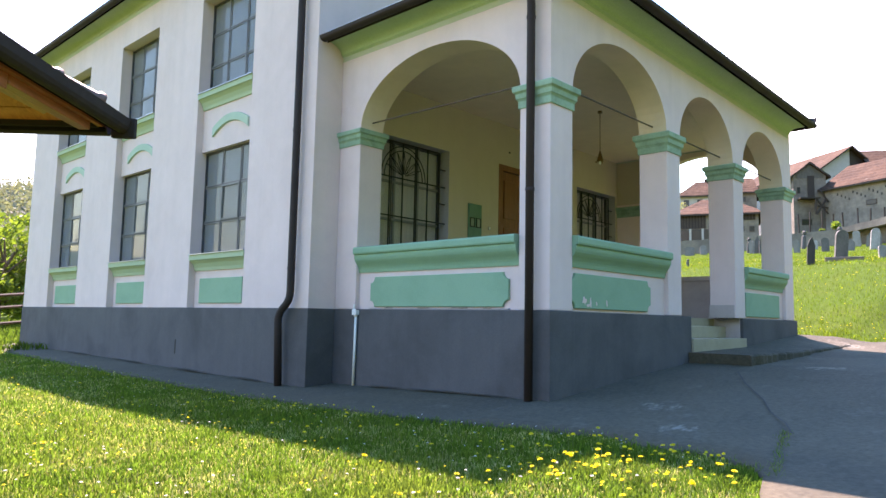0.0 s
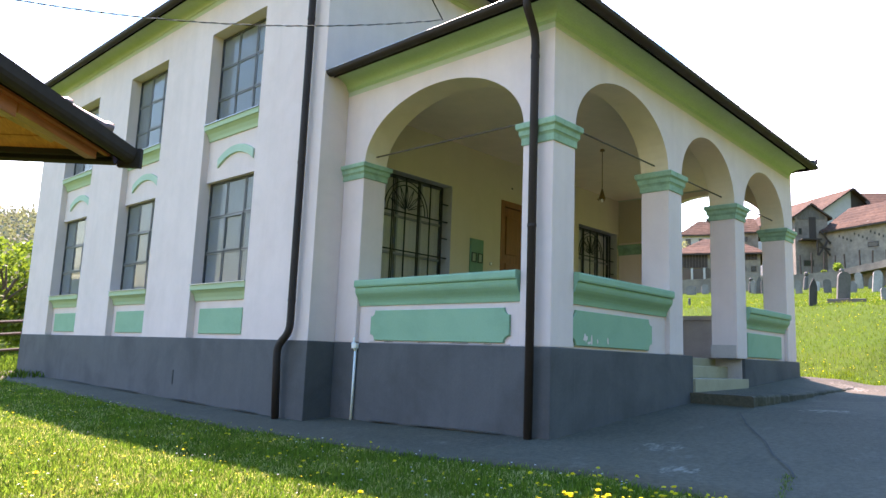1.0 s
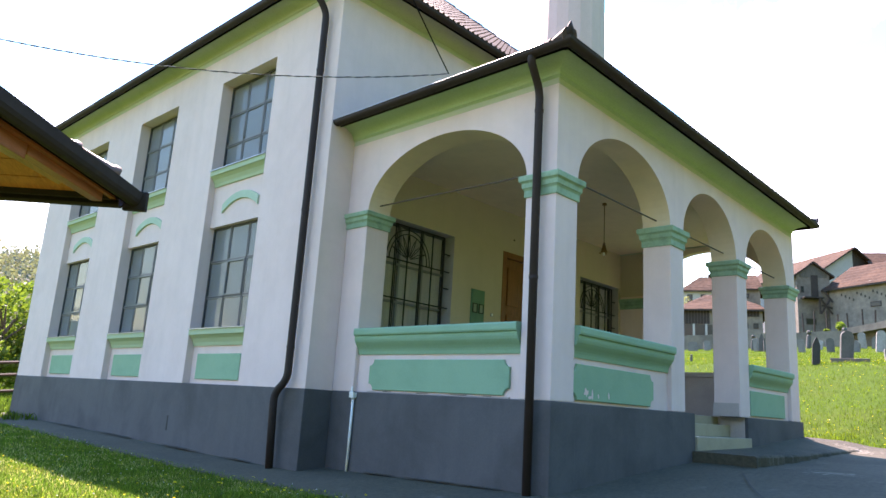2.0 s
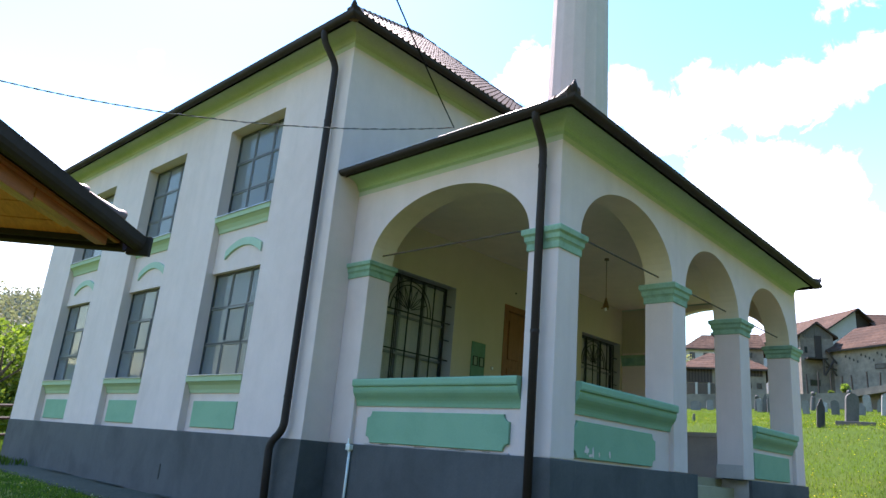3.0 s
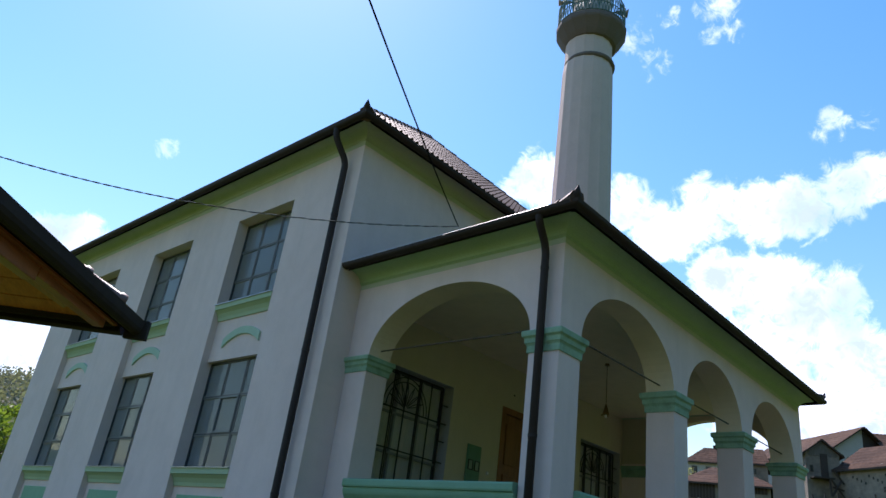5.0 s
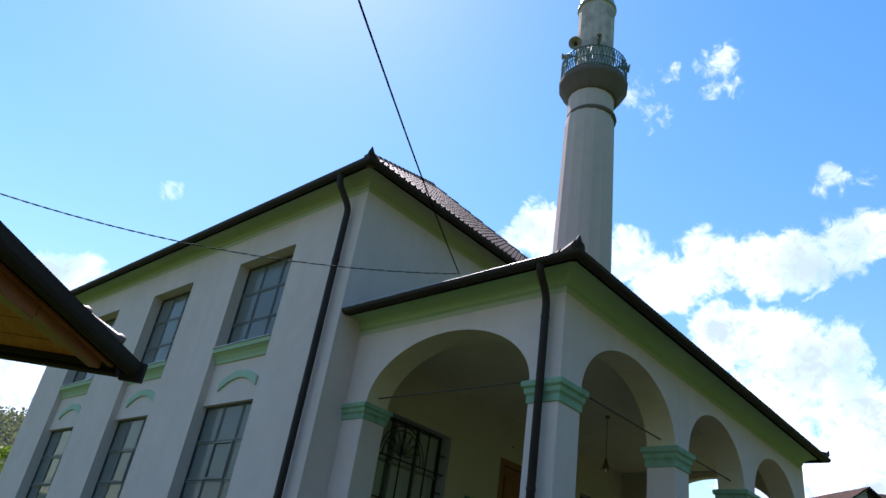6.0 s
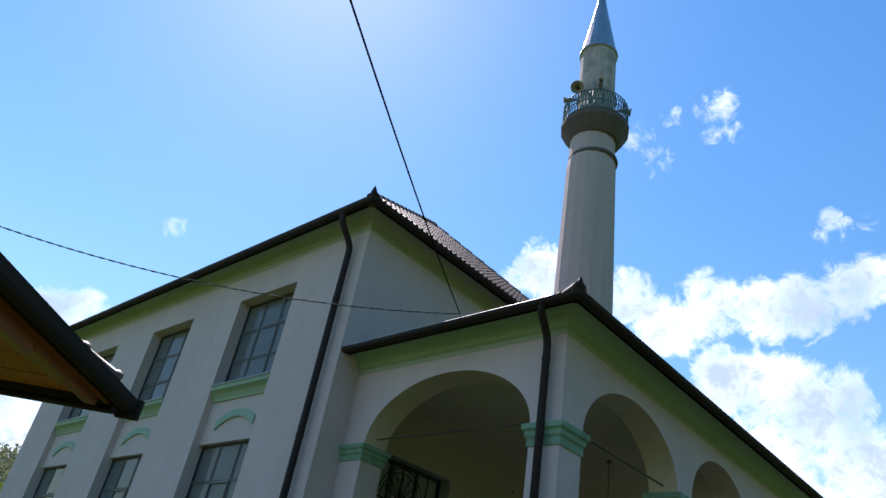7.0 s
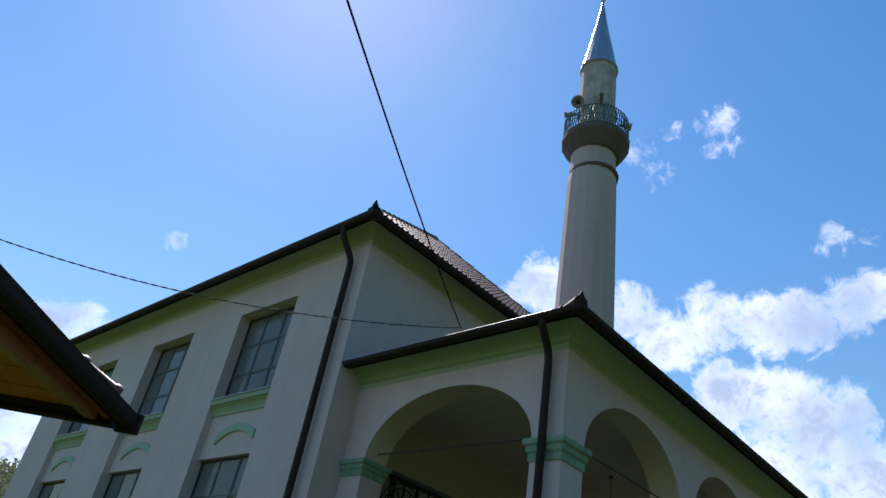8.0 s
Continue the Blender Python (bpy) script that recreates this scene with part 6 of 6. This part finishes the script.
def make_tree(x, y, height, spread, seed, leaf=SPRINGLEAF, n=260, size=0.11, label="leafy spring tree with fresh yellow-green leaves"):
    rng = random.Random(seed)
    g = ground_z(x, y)
    tr = thing("tree", label, "tree", (x, y, g))
    part("trunk", tube(fresh(), [(0, 0, -0.2), (0.05, 0.02, height * 0.3), (0.1, -0.05, height * 0.6), (0.05, 0.05, height * 0.85)], 0.1, 8, True, [0.05 * height * 0.6, 0.04 * height * 0.6, 0.025 * height * 0.6, 0.02]), BARK, tr)
    bm, limbs = fresh(), fresh()
    for k in range(20):
        a = rng.uniform(0, 2 * math.pi)
        z = height * rng.uniform(0.12, 0.92)
        r = spread * rng.uniform(0.25, 0.9) * math.sqrt(max(0.1, 1 - abs(z / height - 0.55) * 1.2))
        c = (r * math.cos(a), r * math.sin(a), z)
        tube(limbs, [(0.08, 0, z * 0.65), (c[0] * 0.5, c[1] * 0.5, z * 0.88), c], 0.03, 5, True, [0.05, 0.03, 0.01])
        leaf_cloud(bm, c, spread * rng.uniform(0.25, 0.45), n, size, rng)
    part("branchwork", limbs, BARK, tr)
    part("crown", bm, leaf, tr)
    return tr


for i, (az, dist, hgt, spr) in enumerate(((73.4, 33, 3.6, 1.7), (75.2, 30, 3.9, 1.9), (77.2, 34, 4.6, 2.0), (76.0, 42, 5.6, 2.4), (74.0, 44, 4.6, 2.2), (79.5, 38, 4.4, 2.3), (72.3, 47, 4.6, 2.4))):
    p = bearing(az, dist)
    make_tree(p.x, p.y, hgt, spr, 20 + i)


def make_shrub(az, dist, z, size, seed, leaf, label):
    rng = random.Random(seed)
    p = bearing(az, dist)
    sh = thing("shrub", label, "shrub", (p.x, p.y, z))
    twigs, bm = fresh(), fresh()
    for k in range(9):
        a = rng.uniform(0, 2 * math.pi)
        c = (size * 0.6 * rng.random() * math.cos(a), size * 0.6 * rng.random() * math.sin(a), size * rng.uniform(0.25, 0.95))
        tube(twigs, [(0, 0, -0.1), (c[0] * 0.5, c[1] * 0.5, c[2] * 0.6), c], 0.02, 5, True, [0.03, 0.02, 0.008])
        leaf_cloud(bm, c, size * rng.uniform(0.2, 0.35), 110, 0.07, rng)
    part("twigs", twigs, BARK, sh)
    part("foliage", bm, leaf, sh)


for i, (az, dist, z, size) in enumerate(((24.75, 63, 8.2, 2.0), (24.2, 62, 8.0, 1.5))):
    make_shrub(az, dist, z, size, 60 + i, BLOSSOM, "shrub in pale yellow blossom behind the shed roof")
for i, (az, dist, z, size) in enumerate(((14.25, 50.3, 5.85, 0.6), (15.1, 50.3, 5.75, 0.3), (16.2, 50.4, 5.7, 0.25))):
    make_shrub(az, dist, z, size, 70 + i, SPRINGLEAF, "low green weeds growing on top of the wall")


def make_yard_fence():
    fe = thing("rail_fence", "weathered dark wooden rail fence at the end of the yard", "fence", (0, 0, 0))
    pts = [bearing(82 - 2.1 * i, 23 + 0.25 * i) for i in range(7)]
    for p in pts:
        g = ground_z(p.x, p.y)
        part("post", tube(fresh(), [(p.x, p.y, g - 0.2), (p.x + 0.02, p.y, g + 1.35)], 0.07, 7), OLDWOOD, fe)
    for a, b in zip(pts, pts[1:]):
        for h in (0.35, 0.8, 1.15):
            za, zb = ground_z(a.x, a.y) + h, ground_z(b.x, b.y) + h + random.uniform(-0.06, 0.06)
            part("rail", tube(fresh(), [(a.x, a.y, za), (b.x, b.y, zb)], 0.045, 6), OLDWOOD, fe)


make_yard_fence()


def make_wooded_hill():
    rng = np.random.default_rng(3)
    pyr = random.Random(4)
    verts, faces = [], []
    count = 0
    while count < 620:
        x, y = pyr.uniform(-30, 85), pyr.uniform(85, 215)
        g = ground_z(x, y)
        count += 1
        hgt, rad = pyr.uniform(6, 10), pyr.uniform(2.4, 4.2)
        n = 170
        d = rng.normal(size=(n, 3))
        d /= np.linalg.norm(d, axis=1)[:, None]
        c = np.array([x, y, g + hgt * 0.6]) + d * (rad * (0.5 + 0.6 * rng.random((n, 1)))) * np.array([1, 1, 1.15])
        a = rng.normal(size=(n, 3))
        b = rng.normal(size=(n, 3))
        a /= np.linalg.norm(a, axis=1)[:, None]
        b = np.cross(a, b)
        b /= np.linalg.norm(b, axis=1)[:, None]
        s = rng.uniform(0.2, 0.5, (n, 1))
        base = len(verts)
        quad = np.stack([c + a * s, c + b * s * 0.6, c - a * s, c - b * s * 0.6], 1).reshape(-1, 3)
        verts.extend(map(tuple, quad))
        faces.extend((base + 4 * i, base + 4 * i + 1, base + 4 * i + 2, base + 4 * i + 3) for i in range(n))
    me = bpy.data.meshes.new("wooded_hill")
    me.from_pydata(verts, [], faces)
    me.materials.append(HAZEDLEAF)
    tagged(new("wooded_hill", me), "distant wooded hillside with dull green and brown crowns, haze painted in", "woods", kind="stuff")


make_wooded_hill()


# ---- grass and flowers ----
LAWN_EDGE = sorted([(14.9, -1.2), (10.7, -1.22), (6.0, -1.27), (2.56, -1.27), (0.66, -1.36), (-0.44, -1.19), (-1.14, -0.98), (-1.58, -1.18), (-2.03, -1.16), (-2.38, -1.33), (-2.53, -1.58), (-2.64, -1.97), (-3.2, -3.2), (-3.9, -4.9)])


def blades(name, spots, label, mat=BLADE):
    """spots: x, y, height, width of each blade. All in one mesh, each blade bent over."""
    rng = np.random.default_rng(11)
    s = np.array(spots, dtype=float)
    n = len(s)
    z = np.array([ground_z(x, y) for x, y in s[:, :2]])
    ang = rng.uniform(0, 2 * np.pi, n)
    lean = rng.uniform(0.1, 0.75, n)
    dirx, diry = np.cos(ang), np.sin(ang)
    turn = ang + rng.uniform(0.9, 2.2, n)
    wx, wy = np.cos(turn) * s[:, 3] / 2, np.sin(turn) * s[:, 3] / 2
    h = s[:, 2]
    base = np.stack([s[:, 0], s[:, 1], z - 0.005], 1)
    side = np.stack([wx, wy, np.zeros(n)], 1)
    mid = base + np.stack([dirx * h * lean * 0.35, diry * h * lean * 0.35, h * 0.6], 1)
    tip = base + np.stack([dirx * h * lean, diry * h * lean, h * (1 - 0.25 * lean)], 1)
    v = np.stack([base - side, base + side, mid - side * 0.8, mid + side * 0.8, tip], 1).reshape(-1, 3)
    k = np.arange(n) * 5
    me = bpy.data.meshes.new(name)
    quads = np.stack([k, k + 1, k + 3, k + 2], 1)
    tris = np.stack([k + 2, k + 3, k + 4], 1)
    me.vertices.add(len(v))
    me.vertices.foreach_set("co", v.ravel())
    loops = np.concatenate([quads.ravel(), tris.ravel()])
    me.loops.add(len(loops))
    me.loops.foreach_set("vertex_index", loops)
    me.polygons.add(2 * n)
    me.polygons.foreach_set("loop_start", np.concatenate([np.arange(n) * 4, 4 * n + np.arange(n) * 3]))
    me.update(calc_edges=True)
    me.materials.append(mat)
    return tagged(new(name, me), label, "grass", kind="stuff")


def make_lawn():
    rng = random.Random(9)
    spots = []
    while len(spots) < 260000:
        d = 2.2 + 16 * rng.random() ** 1.9
        a = radians(rng.uniform(12, 82))
        x, y = -5.75 + d * math.cos(a), -4.0 + d * math.sin(a)
        if y < -3.9 or x > interp(y, LAWN_EDGE) - 0.01 + 0.05 * noise.noise((y * 3, 0, 1)):
            continue
        clump = 0.75 + 0.5 * noise.noise((x * 1.6, y * 1.6, 0)) + 0.3 * noise.noise((x * 6, y * 6, 2))
        if rng.random() > clump + 0.25:
            continue
        spots.append((x, y, rng.uniform(0.020, 0.056) * (0.55 + 0.8 * clump + 0.5 * noise.noise((x * 14, y * 14, 5))), rng.uniform(0.0035, 0.007) * (1 + d * 0.05)))
    for k in range(2000):      # weeds along the open joint and the pavement's edge
        s = rng.random()
        if k < 600:
            x, y = -0.2 - 1.35 * s + rng.gauss(0, 0.035), -2.2 - 0.36 * s + rng.gauss(0, 0.022)
            hgt = rng.uniform(0.02, 0.065)
        else:
            y = -2.5 + 16 * s
            x, hgt = interp(y, LAWN_EDGE) + abs(rng.gauss(0, 0.04)), rng.uniform(0.03, 0.08)
        spots.append((x, y, hgt, 0.006))
    blades("lawn_grass", spots, "bright spring lawn grass with fallen blades")
    # straw in random patches, plus more away from the wall to paint the lawn sunlit
    straw = [(x + rng.gauss(0, 0.04), y + rng.gauss(0, 0.04), rng.uniform(0.018, 0.048), 0.006) for x, y, h, w in rng.sample(spots[:240000], 200000) if rng.random() < 0.26 + 1.3 * noise.noise((x * 2.2, y * 2.2, 7)) + 0.42 * smooth01(interp(y, LAWN_EDGE) - x, 0.3, 1.8)]
    straw = [v for v in straw if v[0] < interp(v[1], LAWN_EDGE) - 0.03]
    blades("dry_grass", straw, "pale dry grass among the green, thickened to brighten the sunlit lawn", STRAW)
    spots = []
    while len(spots) < 190000:
        x, y = 8.1 + 34 * rng.random() ** 1.6, rng.uniform(-6, 26)
        if x < 8.2 + 0.9 * smooth01(-y, 0.2, 1.3) + 0.2 * noise.noise((y, 0, 0)) or (x < 9.5 and 3 < y < 8):
            continue
        spots.append((x, y, rng.uniform(0.03, 0.10), rng.uniform(0.006, 0.012)))
    blades("meadow_grass", spots, "sunlit meadow grass on the graveyard slope", MEADOW)
    spots = []
    while len(spots) < 16000:
        p = bearing(rng.uniform(70, 84), 17 + 20 * rng.random())
        spots.append((p.x, p.y, rng.uniform(0.08, 0.2), rng.uniform(0.02, 0.03)))
    blades("yard_grass", spots, "sunlit grass behind the building")


make_lawn()


def flower_head(bm, c, r, rng, n=16):
    """A shaggy flower head of two rings of petals over a boss."""
    c = Vector(c)
    for ring, (rad, lift) in enumerate(((1.0, 0.05), (0.85, 0.32), (0.5, 0.5))):
        for i in range(n):
            a = 2 * math.pi * (i + 0.5 * ring) / n + rng.uniform(-0.08, 0.08)
            d = Vector((math.cos(a), math.sin(a), 0))
            t = Vector((-d.y, d.x, 0)) * r * 0.16
            tip = c + d * r * rad + Vector((0, 0, lift * r))
            bm.faces.new([bm.verts.new(v) for v in (c - t * 0.4, tip - t, tip + d * r * 0.06, tip + t)])


def make_dandelions():
    rng = random.Random(21)
    spots = []
    while len(spots) < 125:
        y = rng.uniform(-3.0, 3.2)
        x = interp(y, LAWN_EDGE) - abs(rng.gauss(0, 0.75)) - 0.05
        if rng.random() < 0.72:
            x, y = -1.95 + rng.gauss(0, 0.4), -1.95 + rng.gauss(0, 0.45)
            if x > interp(y, LAWN_EDGE) - 0.04:
                continue
        spots.append((x, y))
    for _ in range(32):
        y = rng.uniform(-2, 10)
        spots.append((interp(y, LAWN_EDGE) - rng.uniform(0.1, 3.4), y))
    proto = None
    for k, (x, y) in enumerate(spots):
        hgt, r = rng.uniform(0.05, 0.11), rng.uniform(0.010, 0.0165)
        m = pose(x, y, ground_z(x, y), rng.uniform(-12, 12), rng.uniform(-12, 12), rng.uniform(0, 360)) @ Matrix.Diagonal((r / 0.02, r / 0.02, hgt / 0.1, 1))
        if proto is None:
            proto = thing("dandelion", "yellow dandelion flower standing in the lawn", "flower", (0, 0, 0), "dandelions in the lawn")
            part("stem", tube(fresh(), [(0, 0, -0.01), (0.004, 0, 0.05), (0, 0.003, 0.1)], 0.0022, 5), STEM, proto)
            bm = fresh()
            flower_head(bm, (0, 0.003, 0.1), 0.022, rng)
            part("flower_head", bm, PETAL, proto, "bright yellow flower head")
            proto.matrix_basis = m
        else:
            copy_thing(proto, m @ Matrix.Diagonal((1 / proto.scale[0], 1 / proto.scale[1], 1 / proto.scale[2], 1)))
    bm, white = fresh(), fresh()
    for k in range(1900):
        if k < 700:
            x, y = 8.4 + 14 * rng.random() ** 1.5, rng.uniform(-4, 9)
            r, hgt = rng.uniform(0.014, 0.022), rng.uniform(0.08, 0.12)
        else:
            y = rng.uniform(-2.5, 12)
            x = interp(y, LAWN_EDGE) - rng.uniform(0.05, 3.6)
            r, hgt = rng.uniform(0.006, 0.011), rng.uniform(0.05, 0.09)
        flower_head(white if (k > 700 and k % 3 == 0) or k % 12 == 0 else bm, (x, y, ground_z(x, y) + hgt), r, rng, 7)
    tagged(part("small_flowers", bm, PETAL), "many small yellow flowers in the grass", "flowers", kind="stuff")
    tagged(part("white_flowers", white, CLOCKHEAD), "many small white flowers and seed heads in the grass", "flowers", kind="stuff")


make_dandelions()
